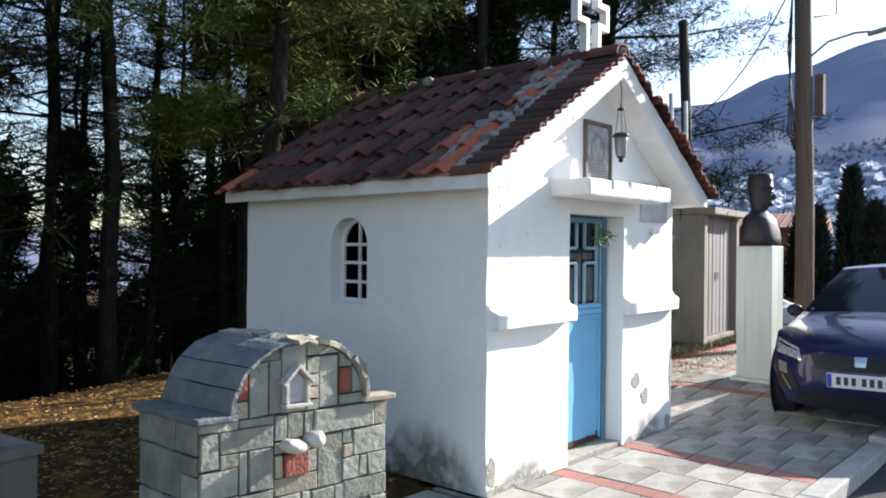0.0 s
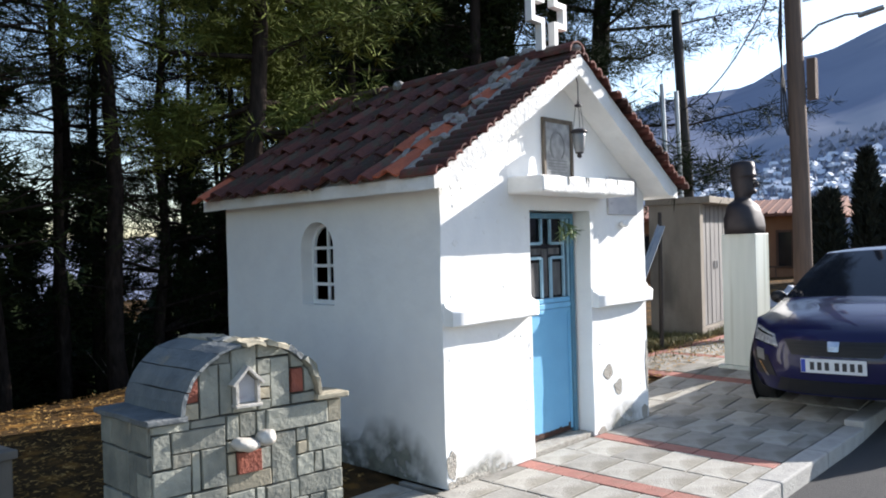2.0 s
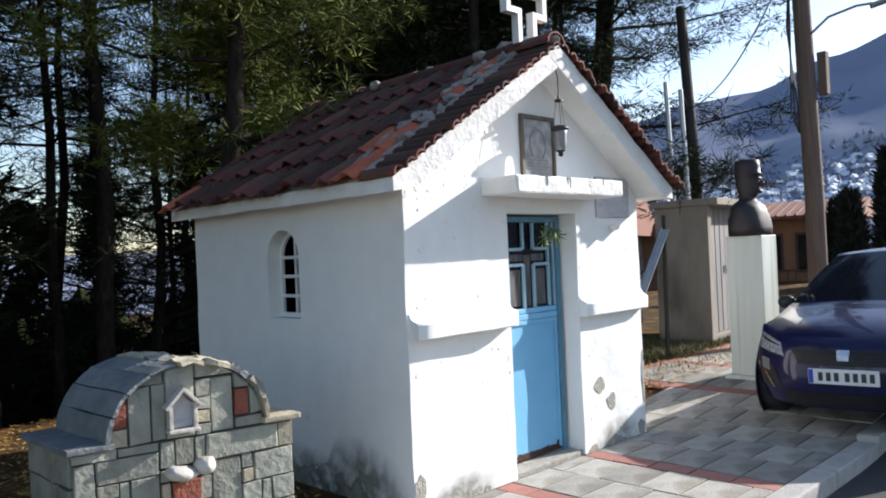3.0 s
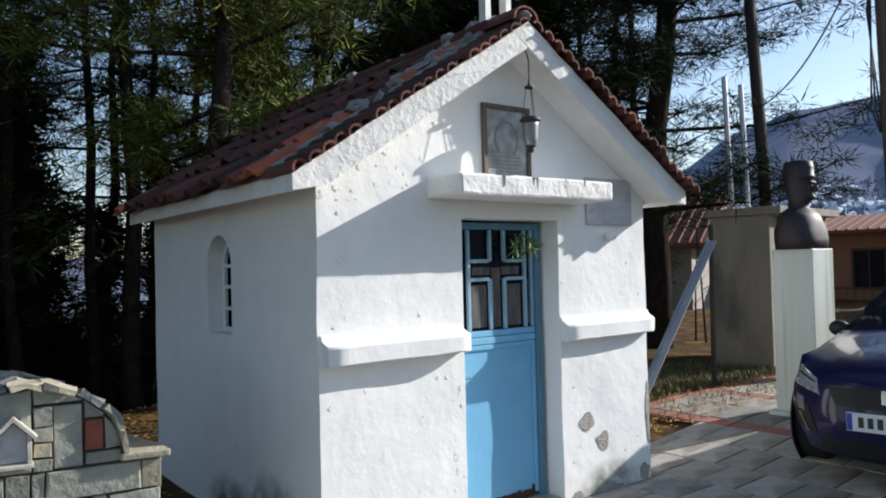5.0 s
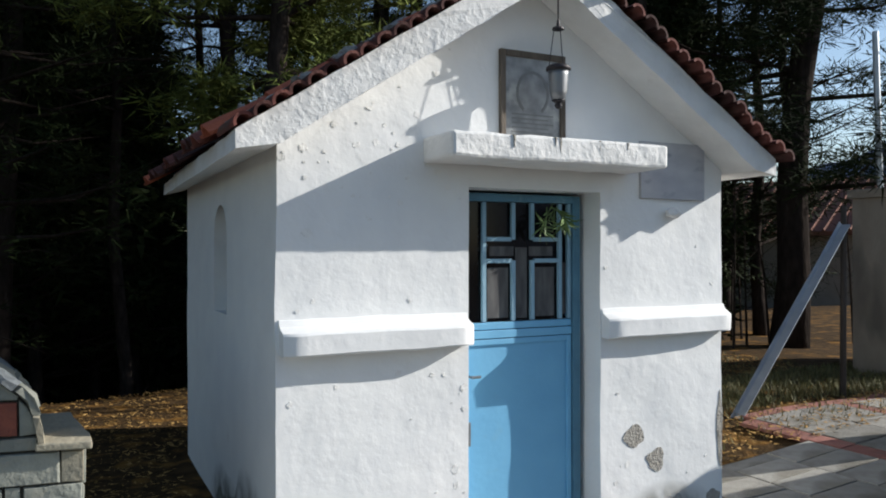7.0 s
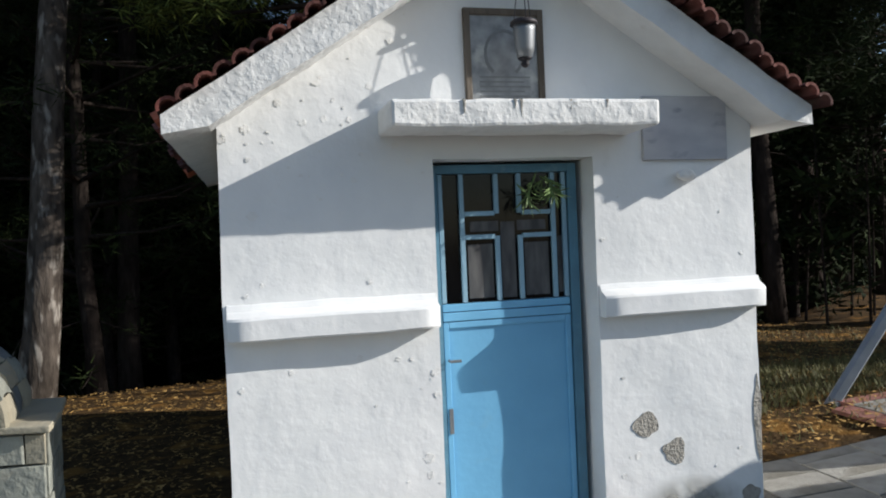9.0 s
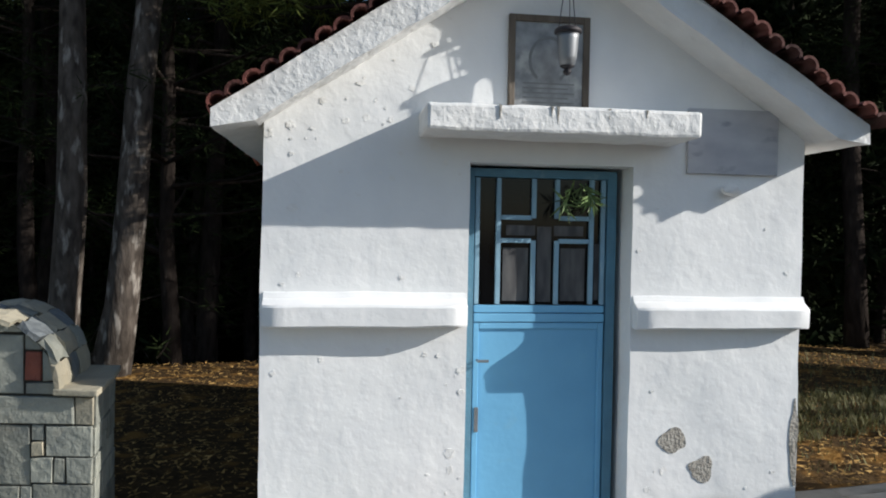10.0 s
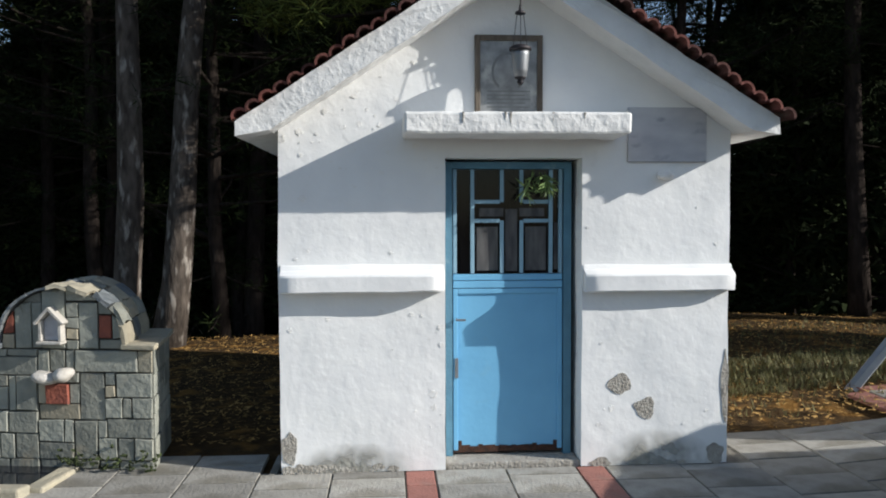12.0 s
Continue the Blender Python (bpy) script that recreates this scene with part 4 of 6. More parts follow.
def build_fountain():
    rng = random.Random(21)
    bm = bmesh.new()
    n = 20
    arc = [(FW / 2 + FR * math.cos(math.pi * k / n), FH + 0.03 + FR * 0.83 * math.sin(math.pi * k / n)) for k in range(n + 1)]
    prism(bm, [(0.01, 0), (FW - 0.01, 0), (FW - 0.01, FH)] + arc + [(0.01, FH)], 0.012, FD - 0.01)
    core = part("core", bm, JOINT, fountain, "dark mortar between the stones")
    hull = [(FW / 2 - FR + 0.005, FH + 0.0), (FW / 2 + FR - 0.005, FH + 0.0)] + [(FW / 2 + (FR - 0.006) * math.cos(math.pi * k / n), FH + 0.03 + (FR * 0.83 - 0.006) * math.sin(math.pi * k / n)) for k in range(n + 1)]
    g = 0.0045
    front = Matrix.Translation((0, 0.012, 0))

    def lay(z0, z1, *stops, material=None):
        """Stones side by side between two heights."""
        for x0, x1 in zip(stops, stops[1:]):
            facing_stone([(x0 + g, z0 + g), (x1 - g, z0 + g), (x1 - g, z1 - g), (x0 + g, z1 - g)], front, fountain, rng, material or SLATE)
    # foot
    lay(0.0, 0.055, 0.0, 0.21, 0.40, 0.62, 0.775, 0.90, FW)
    lay(0.055, 0.155, 0.395, 0.622, material=SLATE)
    lay(0.155, 0.29, 0.395, 0.56, 0.622)
    lay(0.055, 0.285, 0.622, 0.77)
    lay(0.055, 0.185, 0.77, 0.893, 1.0, FW)
    lay(0.185, 0.30, 0.828, FW)
    lay(0.185, 0.285, 0.77, 0.828)
    lay(0.055, 0.205, 0.0, 0.15, 0.245, 0.395)
    lay(0.205, 0.335, 0.0, 0.205, 0.395)
    # middle
    lay(0.29, 0.38, 0.40, 0.662, material=LIMESTONE)
    lay(0.38, 0.50, 0.40, 0.452, material=LIMESTONE)
    lay(0.38, 0.50, 0.60, 0.662)
    lay(0.285, 0.565, 0.662, 0.82)
    lay(0.50, 0.565, 0.40, 0.662)
    lay(0.30, 0.42, 0.82, 0.93, 0.988, FW)
    lay(0.42, 0.49, 0.82, 0.885, material=LIMESTONE)
    lay(0.49, 0.565, 0.82, 0.885)
    lay(0.42, 0.565, 0.885, FW)
    lay(0.335, 0.475, 0.0, 0.205)
    lay(0.335, 0.545, 0.205, 0.255, 0.40)
    lay(0.475, 0.545, 0.10, 0.205)
    lay(0.475, 0.655, 0.0, 0.10)
    # upper
    lay(0.545, 0.655, 0.10, 0.40, material=SLATE)
    lay(0.655, 0.70, 0.0, 0.20, 0.40)
    lay(0.565, 0.70, 0.40, 0.475, 0.575, 0.632)
    lay(0.565, 0.70, 0.632, 1.03, material=SLATE)
    lay(0.565, 0.70, 1.03, FW, material=LIMESTONE)

    def arch(z0, z1, *stops, material=SLATE):
        for x0, x1 in zip(stops, stops[1:]):
            poly = clip_poly([(x0 + g, z0 + g), (x1 - g, z0 + g), (x1 - g, z1 - g), (x0 + g, z1 - g)], hull)
            if len(poly) > 2:
                facing_stone(poly, front, fountain, rng, material)
    arch(0.70, 0.785, 0.16, 0.255, material=LIMESTONE)
    arch(0.785, 1.1, 0.16, 0.255, material=BRICK)
    arch(0.70, 0.97, 0.255, 0.365, 0.435)
    arch(0.97, 1.1, 0.255, 0.435)
    arch(0.70, 1.1, 0.435, 0.585)
    arch(0.70, 0.755, 0.585, 0.665)
    arch(0.755, 0.82, 0.585, 0.665, material=LIMESTONE)
    arch(0.82, 0.885, 0.585, 0.665)
    arch(0.885, 0.975, 0.585, 0.665)
    arch(0.975, 1.1, 0.585, 0.79)
    arch(0.70, 0.975, 0.665, 0.79)
    arch(0.70, 0.76, 0.79, 0.96)
    arch(0.76, 0.90, 0.79, 0.875, material=BRICK)
    arch(0.90, 1.1, 0.79, 0.875)
    arch(0.76, 1.1, 0.875, 0.96)
    # stones of the two sides
    for m, seed in ((Matrix.Translation((0.012, FD - 0.02, 0)) @ Matrix.Rotation(radians(-90), 4, "Z"), 3), (Matrix.Translation((FW - 0.012, 0.02, 0)) @ Matrix.Rotation(radians(90), 4, "Z"), 4)):
        r2 = random.Random(seed)
        for z0, z1 in ((0.0, 0.18), (0.18, 0.32), (0.32, 0.55), (0.55, 0.70)):
            for x0, a, x1, b in split(r2, 0.0, z0, FD - 0.04, z1, 0.035):
                facing_stone([(x0 + g, a + g), (x1 - g, a + g), (x1 - g, b - g), (x0 + g, b - g)], m, fountain, r2, SLATE)
    # slate caps on the shoulders and over the arch
    for x0, x1 in ((-0.035, FW / 2 - FR + 0.01), (FW / 2 + FR - 0.01, FW + 0.035)):
        bm = bmesh.new()
        box(bm, (x0, -0.04, FH + 0.004), (x1, FD + 0.02, FH + 0.034), bevel=0.006)
        for k in range(1, 6):
            bmesh.ops.bisect_plane(bm, geom=bm.verts[:] + bm.edges[:] + bm.faces[:], plane_co=(0, FD * k / 6, 0), plane_no=(0, 1, 0))
        rough(bm, 0.009, 9, x0)
        part("cap_slab", bm, SLATE_CAP if x0 < 0.5 else LIMESTONE, fountain, "uneven slate capping slab")
    seg = 9
    for k in range(seg):
        a0, a1 = math.pi * k / seg + 0.008, math.pi * (k + 1) / seg - 0.008
        q = []
        east = k < 5                              # rough fieldstones towards the chapel, smooth slates away from it
        for r, order in ((FR + 0.002, 1), (FR + 0.02 + (rng.uniform(0.0, 0.02) if east else rng.uniform(-0.004, 0.006)), -1)):
            arc2 = [(FW / 2 + r * math.cos(a), FH + 0.03 + r * 0.83 * math.sin(a)) for a in (a0, (a0 + a1) / 2, a1)]
            q += arc2[::order]
        ends = [-0.03 - rng.uniform(0, 0.05 if east else 0.015), FD + 0.015]
        if east:
            ends[1:1] = sorted((rng.uniform(0.12, 0.2), rng.uniform(0.3, 0.42)))
        for j, (ya, yb) in enumerate(zip(ends, ends[1:])):
            bm = bmesh.new()
            prism(bm, q, ya + 0.003, yb - 0.003)
            bmesh.ops.subdivide_edges(bm, edges=[e for e in bm.edges if e.calc_length() > (0.1 if east else 0.4)], cuts=3 if east else 5)
            rough(bm, 0.022 if east else 0.007, 13 if east else 9, k + 3.7 * j)
            part("arch_slab", bm, (LIMESTONE, SLATE, SLATE_CAP, LIMESTONE)[(k + 2 * j) % 4] if east else SLATE_CAP, fountain, "rough stone slab over the arch")
    # little shrine front of white marble
    cx, z0 = 0.51, 0.735
    bm = bmesh.new()
    box(bm, (cx - 0.078, -0.07, z0), (cx + 0.078, 0.0, z0 + 0.016), bevel=0.003)
    for s in (-1, 1):
        box(bm, (cx + s * 0.062 - 0.009, -0.055, z0 + 0.017), (cx + s * 0.062 + 0.009, 0.0, z0 + 0.135), bevel=0.002)
        m = Matrix.Translation((cx + s * 0.043, -0.035, z0 + 0.163)) @ Matrix.Rotation(s * radians(45), 4, "Y")
        box(bm, (-0.064, -0.035, -0.008), (0.064, 0.033, 0.008), m, bevel=0.002)
    part("votive_frame", bm, WHITE_STONE, fountain, "small white gabled votive frame")
    bm = bmesh.new()
    prism(bm, [(cx - 0.052, z0 + 0.02), (cx + 0.052, z0 + 0.02), (cx + 0.052, z0 + 0.13), (cx, z0 + 0.18), (cx - 0.052, z0 + 0.13)], -0.022, -0.012)
    part("votive_back", bm, MARBLE, fountain)
    for sx, rx, rz, tilt in ((-0.062, 0.08, 0.036, 12), (0.055, 0.055, 0.042, -18)):
        bm = bmesh.new()
        m = Matrix.Translation((cx + 0.035 + sx, -0.065, 0.545 + (0.016 if sx > 0 else 0.0))) @ Matrix.Rotation(radians(tilt), 4, "Y") @ Matrix.Diagonal((rx, 0.07, rz, 1))
        bmesh.ops.create_icosphere(bm, subdivisions=3, radius=1.0, matrix=m)
        rough(bm, 0.012, 16, sx)
        part("spout_stone", bm, WHITE_STONE, fountain, "rounded white marble stone at the spout", smooth=True)
    facing_stone([(cx - 0.054, 0.385), (cx + 0.086, 0.385), (cx + 0.086, 0.497), (cx - 0.054, 0.497)], Matrix.Translation((0, -0.004, 0)), fountain, rng, BRICK)
    # basin at the foot
    bm = bmesh.new()
    for lo, hi in (((-0.05, -0.50, -0.02), (0.06, -0.02, 0.075)), ((0.065, -0.50, -0.02), (0.60, -0.40, 0.05)), ((0.55, -0.395, -0.02), (0.66, -0.02, 0.03))):
        box(bm, lo, hi, bevel=0.015)
    rough(bm, 0.012, 9)
    part("basin_rim", bm, LIMESTONE, fountain, "low worn stone rim of the basin")
    bm = bmesh.new()
    box(bm, (0.065, -0.395, -0.03), (0.545, -0.005, 0.012))
    part("basin_floor", bm, DARKGLASS, fountain, "dark wet basin floor")
    bm = bmesh.new()
    for k in range(60):
        p = Vector((rng.uniform(0.55, FW + 0.06), -0.02 - abs(rng.gauss(0, 0.03)), abs(rng.gauss(0, 0.06))))
        for j in range(5):
            d = Vector((rng.gauss(0, 1), rng.gauss(-0.3, 0.7), rng.uniform(0.1, 1))).normalized() * rng.uniform(0.015, 0.035)
            s = d.cross(Vector((rng.gauss(0, 1), rng.gauss(0, 1), rng.gauss(0, 1)))).normalized() * 0.009
            bm.faces.new([bm.verts.new(v) for v in (p, p + d * 0.5 + s, p + d, p + d * 0.5 - s)])
    tagged(part("moss_growth", bm, MOSS, fountain, "small green weeds and moss at the foot"), kind="stuff")


build_fountain()
for _o in fountain.children:                      # the plan is skewed, and narrower at the back
    for _v in _o.data.vertices:
        if _v.co.y > 0:
            _v.co.x -= _v.co.y * (0.17 + 0.12 * min(1.0, max(0.0, _v.co.x / FW)))


# ---- trees ----
def needle_clump(vs, fs, c, size, rng, n, flat=0.6, wide=1.0):
    """A tuft of short needles round a place, as thin blades pointing outwards."""
    for _ in range(n):
        d = Vector((rng.gauss(0, 1), rng.gauss(0, 1), rng.gauss(0, flat))).normalized()
        s = d.cross(Vector((rng.gauss(0, 1), rng.gauss(0, 1), rng.gauss(0, 1)))).normalized()
        p = c + d * size * rng.uniform(0.0, 0.55)
        q = p + d * size * rng.uniform(0.35, 0.7)
        w = s * size * wide * rng.uniform(0.022, 0.045)
        i = len(vs)
        vs += [tuple(p - w), tuple(p + w), tuple(q)]
        fs.append((i, i + 1, i + 2))


def pine(seed, height, first, spread, radius, tufts, lean=0.02, dead=True, blades=22, wide=1.0, size=(0.17, 0.31), bark=None, needles=None):
    """A black pine: tapered trunk, whorls of limbs, bare twigs low down, and a ragged crown of needle tufts."""
    rng = random.Random(seed)
    tree = thing("pine_tree", "tall dark pine with bare lower trunk and ragged needle crown", "tree", group="pine wood", m=pose(0, 0, -60))
    bm = bmesh.new()
    k = 12
    axis = [Vector((lean * height * (i / k) + 0.05 * math.sin(i * 1.3 + seed), 0.05 * math.cos(i * 1.7 + seed), height * i / k - 0.3)) for i in range(k + 1)]
    tube(bm, axis, [radius * (1.25 if i == 0 else 1) * (1 - 0.86 * i / k) for i in range(k + 1)], 10)
    vs, fs = [], []
    lo = 0.8 if dead else first
    z = lo
    while z < height * 0.985:
        f = z / height * k
        i = min(k - 1, int(f))
        base = axis[i].lerp(axis[i + 1], f - i)
        live = z > first + rng.uniform(-0.8, 0.8)
        top = (z - first) / max(0.1, height - first)
        for _ in range(rng.choice((2, 3, 4)) if live else rng.choice((0, 1, 1, 2))):
            a = rng.uniform(0, math.tau)
            ln = spread * (max(0.18, 1 - max(0, top) ** 1.4) if live else 0.4) * rng.uniform(0.55, 1.1)
            rise = rng.uniform(-0.15, 0.35) if live else rng.uniform(-0.4, 0.1)
            d = Vector((math.cos(a), math.sin(a), rise))
            pts = [base, base + d * ln * 0.5 + Vector((0, 0, rng.uniform(-0.1, 0.1))), base + d * ln + Vector((0, 0, 0.12 * ln * (1 if live else -1)))]
            tube(bm, pts, [0.034 * (1 - 0.6 * max(0, top)) if live else 0.013, 0.018 if live else 0.008, 0.004], 5, cap=False)
            if live:
                for t in range(tufts):
                    u = rng.uniform(0.28, 1.05)
                    c = base + d * ln * u + Vector((rng.gauss(0, 0.22), rng.gauss(0, 0.22), rng.gauss(0.08, 0.12))) * (0.5 + ln * 0.35)
                    needle_clump(vs, fs, c, rng.uniform(*size), rng, blades, 0.6, wide)
            elif rng.random() < 0.35:
                for t in range(3):
                    needle_clump(vs, fs, base + d * ln * rng.uniform(0.5, 1.0), 0.25, rng, 9)
        z += rng.uniform(0.28, 0.55) if live else rng.uniform(0.35, 0.8)
    part("trunk", bm, bark or BARK_SHADED, tree, "rough grey-brown bark", smooth=True)
    me = bpy.data.meshes.new("crown")
    me.from_pydata(vs, [], fs)
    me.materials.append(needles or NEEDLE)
    new("crown", me).parent = tree
    return tree


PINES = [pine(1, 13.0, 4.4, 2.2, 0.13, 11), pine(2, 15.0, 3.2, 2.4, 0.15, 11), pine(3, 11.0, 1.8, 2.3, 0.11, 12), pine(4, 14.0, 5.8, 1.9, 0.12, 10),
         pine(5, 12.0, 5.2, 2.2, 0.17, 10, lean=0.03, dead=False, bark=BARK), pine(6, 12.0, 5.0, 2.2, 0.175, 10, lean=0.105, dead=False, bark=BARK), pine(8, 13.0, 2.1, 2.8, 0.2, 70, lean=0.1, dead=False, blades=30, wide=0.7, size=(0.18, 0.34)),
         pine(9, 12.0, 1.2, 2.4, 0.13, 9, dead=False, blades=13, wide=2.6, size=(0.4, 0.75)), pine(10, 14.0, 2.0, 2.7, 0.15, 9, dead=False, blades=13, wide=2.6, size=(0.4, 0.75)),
         pine(14, 10.0, 3.0, 1.9, 0.12, 60, dead=False, blades=34, wide=0.95, size=(0.15, 0.28), needles=NEEDLE_SUNLIT)]
_rng = random.Random(11)
SPOTS = []


def plant_pines():
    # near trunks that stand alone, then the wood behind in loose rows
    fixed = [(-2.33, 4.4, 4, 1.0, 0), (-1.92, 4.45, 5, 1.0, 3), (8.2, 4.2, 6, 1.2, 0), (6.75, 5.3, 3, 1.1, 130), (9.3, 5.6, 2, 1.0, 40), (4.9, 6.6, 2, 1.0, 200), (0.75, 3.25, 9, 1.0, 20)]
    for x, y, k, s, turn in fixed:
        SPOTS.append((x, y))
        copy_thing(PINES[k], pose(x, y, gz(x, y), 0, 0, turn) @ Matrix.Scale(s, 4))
    for count, box_x, box_y, gap, low in ((44, (-12, -1.0), (5.8, 18), 1.15, 1), (8, (-1.0, 4.5), (6.0, 13), 1.5, 3), (7, (-0.5, 5.5), (9.0, 15), 1.5, 1), (4, (-1, 10), (14, 25), 1.7, 4), (17, (4.8, 13), (7.2, 14), 1.35, 1), (9, (-26, -6), (-1, 9), 2.4, 0), (46, (-17, 0.5), (13, 27), 1.4, 2), (8, (9, 22), (17, 27), 1.6, 2)):
        tries, left = 0, count
        while left and tries < 3000:
            tries += 1
            x, y = _rng.uniform(*box_x), box_y[0] + (box_y[1] - box_y[0]) * _rng.random() ** 1.3
            if any(math.hypot(x - a, y - b) < gap for a, b in SPOTS):
                continue
            left -= 1
            SPOTS.append((x, y))
            kind = _rng.choice(((0, 1, 2, 3), (0, 1, 2, 2), (7, 8), (0, 3, 3), (7, 8))[low])
            copy_thing(PINES[kind], pose(x, y, gz(x, y), _rng.uniform(-2, 2), _rng.uniform(-2, 2), _rng.uniform(0, 360)) @ Matrix.Scale(_rng.uniform(0.8, 1.15) * (0.68 if low == 4 else 1.0), 4))


def thicket():
    """Young dense pines that close the wood at the back and beyond the grass."""
    rng = random.Random(91)
    for n, bx, by, inside in ((34, (-6.5, 3.5), (9.5, 21), lambda x, y: x < 0.33 * y - 4.0), (16, (7, 15), (5.5, 17), lambda x, y: 1.07 * x - 2.4 < y < 1.11 * x + 1.2)):
        left, tries = n, 0
        while left and tries < 4000:
            tries += 1
            x, y = rng.uniform(*bx), rng.uniform(*by)
            if not inside(x, y) or any(math.hypot(x - a, y - b) < 0.8 for a, b in SPOTS):
                continue
            left -= 1
            SPOTS.append((x, y))
            copy_thing(PINES[rng.choice((7, 8))], pose(x, y, gz(x, y) - 0.3, 0, 0, rng.uniform(0, 360)) @ Matrix.Scale(rng.uniform(0.55, 0.95), 4))


def saplings():
    rng = random.Random(17)
    for k in range(12):
        x, y = rng.uniform(7.0, 10.0), rng.uniform(3.9, 5.6)
        sp = thing("sapling", "thin bare leafless sapling at the edge of the wood", "sapling", pose(x, y, gz(x, y) - 0.05), group="bare saplings")
        bm = bmesh.new()
        h, dx, dy = rng.uniform(1.6, 2.8), rng.uniform(-0.25, 0.25), rng.uniform(-0.2, 0.2)
        tube(bm, [(0, 0, 0), (dx * 0.3, dy * 0.4, h * 0.5), (dx, dy, h)], [0.02, 0.013, 0.004], 6)
        part("stem", bm, BARK_SHADED, sp)
        for j in range(5):
            u, a, ln = rng.uniform(0.3, 0.9), rng.uniform(0, math.tau), rng.uniform(0.25, 0.6)
            b = Vector((dx * u * u, dy * u * u, h * u))
            bm = bmesh.new()
            tube(bm, [b, b + Vector((math.cos(a) * ln, math.sin(a) * ln, ln * 0.7))], [0.007, 0.002], 4)
            part("twig", bm, BARK_SHADED, sp)


plant_pines()
thicket()
saplings()
for _p in PINES:
    for _o in list(_p.children):
        bpy.data.objects.remove(_o)
    bpy.data.objects.remove(_p)


def valley_woods():
    """The wood that goes on down the slope and over the valley floor."""
    rng = random.Random(63)
    vs, fs = [], []
    for _ in range(3200):
        x, y = rng.uniform(-170, 90), 27 + 170 * rng.random() ** 1.4
        if x > 20 + (y - 27) * 0.9:
            continue
        z, h, w = gz(x, y), rng.uniform(5, 10), rng.uniform(1.6, 3.4)
        i = len(vs)
        for lv, (f, r) in enumerate(((0.12, 1.0), (0.5, 0.75))):
            for j in range(7):
                a = j * math.tau / 7 + lv
                q = w * r * rng.uniform(0.6, 1.25)
                vs.append((x + q * math.cos(a), y + q * math.sin(a), z + h * f * rng.uniform(0.6, 1.3)))
        vs.append((x, y, z + h))
        for j in range(7):
            k = (j + 1) % 7
            fs += [(i + j, i + k, i + 7 + k, i + 7 + j), (i + 7 + j, i + 7 + k, i + 14)]
    me = bpy.data.meshes.new("valley_woods")
    me.from_pydata(vs, [], fs)
    me.materials.append(NEEDLE)
    tagged(new("valley_woods", me), "dark evergreen wood going on down into the valley", "far woods", kind="stuff")


valley_woods()


# ---- undergrowth, needles and grass ----
def planter():
    pl = thing("grey_planter", "dark grey square concrete planter in the shade", "planter", pose(-2.42, 1.72, 0, 0, 0, 8))
    bm = bmesh.new()
    box(bm, (-0.34, -0.30, 0.0), (0.34, 0.30, 0.40), bevel=0.012)
    part("body", bm, CONCRETE, pl)
    for lo, hi in (((-0.36, -0.32, 0.401), (0.36, -0.25, 0.45)), ((-0.36, 0.25, 0.401), (0.36, 0.32, 0.45)), ((-0.36, -0.249, 0.401), (-0.29, 0.249, 0.45)), ((0.29, -0.249, 0.401), (0.36, 0.249, 0.45))):
        bm = bmesh.new()
        box(bm, lo, hi, bevel=0.006)
        part("rim", bm, CONCRETE, pl)


planter()


def litter(name, label, count, area, size, material, rng, grow=0.0):
    """Loose needles, leaves or blades strewn over a stretch of ground."""
    vs, fs = [], []
    for _ in range(count):
        x, y = rng.uniform(*area[0]), rng.uniform(*area[1])
        if -0.1 < x < W + 0.1 and -0.1 < y < D + 0.1:
            continue
        z = gz(x, y)
        a = rng.uniform(0, math.tau)
        ln = size * rng.uniform(0.5, 1.4)
        d = Vector((math.cos(a) * (1 - grow * 0.6), math.sin(a) * (1 - grow * 0.6), grow + rng.uniform(0, 0.25))) * ln
        s = Vector((-math.sin(a), math.cos(a), rng.uniform(-0.4, 0.4))) * ln * (0.09 if grow else 0.2)
        p = Vector((x, y, z + 0.004))
        i = len(vs)
        vs += [tuple(p - s), tuple(p + s), tuple(p + d + s * 0.2)]
        fs.append((i, i + 1, i + 2))
    me = bpy.data.meshes.new(name)
    me.from_pydata(vs, [], fs)
    me.materials.append(material)
    tagged(new(name, me), label, name.replace("_", " "), kind="stuff")


_lr = random.Random(31)
STRAW = mat("dry_needles", (0.50, 0.31, 0.11), (0.27, 0.155, 0.05), 0.9, 3, island=0.5, spec=0.1)
TURF = mat("short_grass", (0.15, 0.135, 0.05), (0.10, 0.10, 0.035), 0.8, 3, island=0.45)
litter("needle_litter", "dry fallen pine needles and leaves on the ground", 40000, ((-7, 7), (0.6, 7.5)), 0.042, STRAW, _lr)
litter("grass", "short thin green grass beside the pavement", 16000, ((3.0, 10), (1.45, 2.7)), 0.06, TURF, _lr, 0.8)
litter("grass", "thin patchy grass and weeds east of the chapel", 3500, ((2.7, 7.0), (0.8, 4.6)), 0.05, TURF, _lr, 0.8)


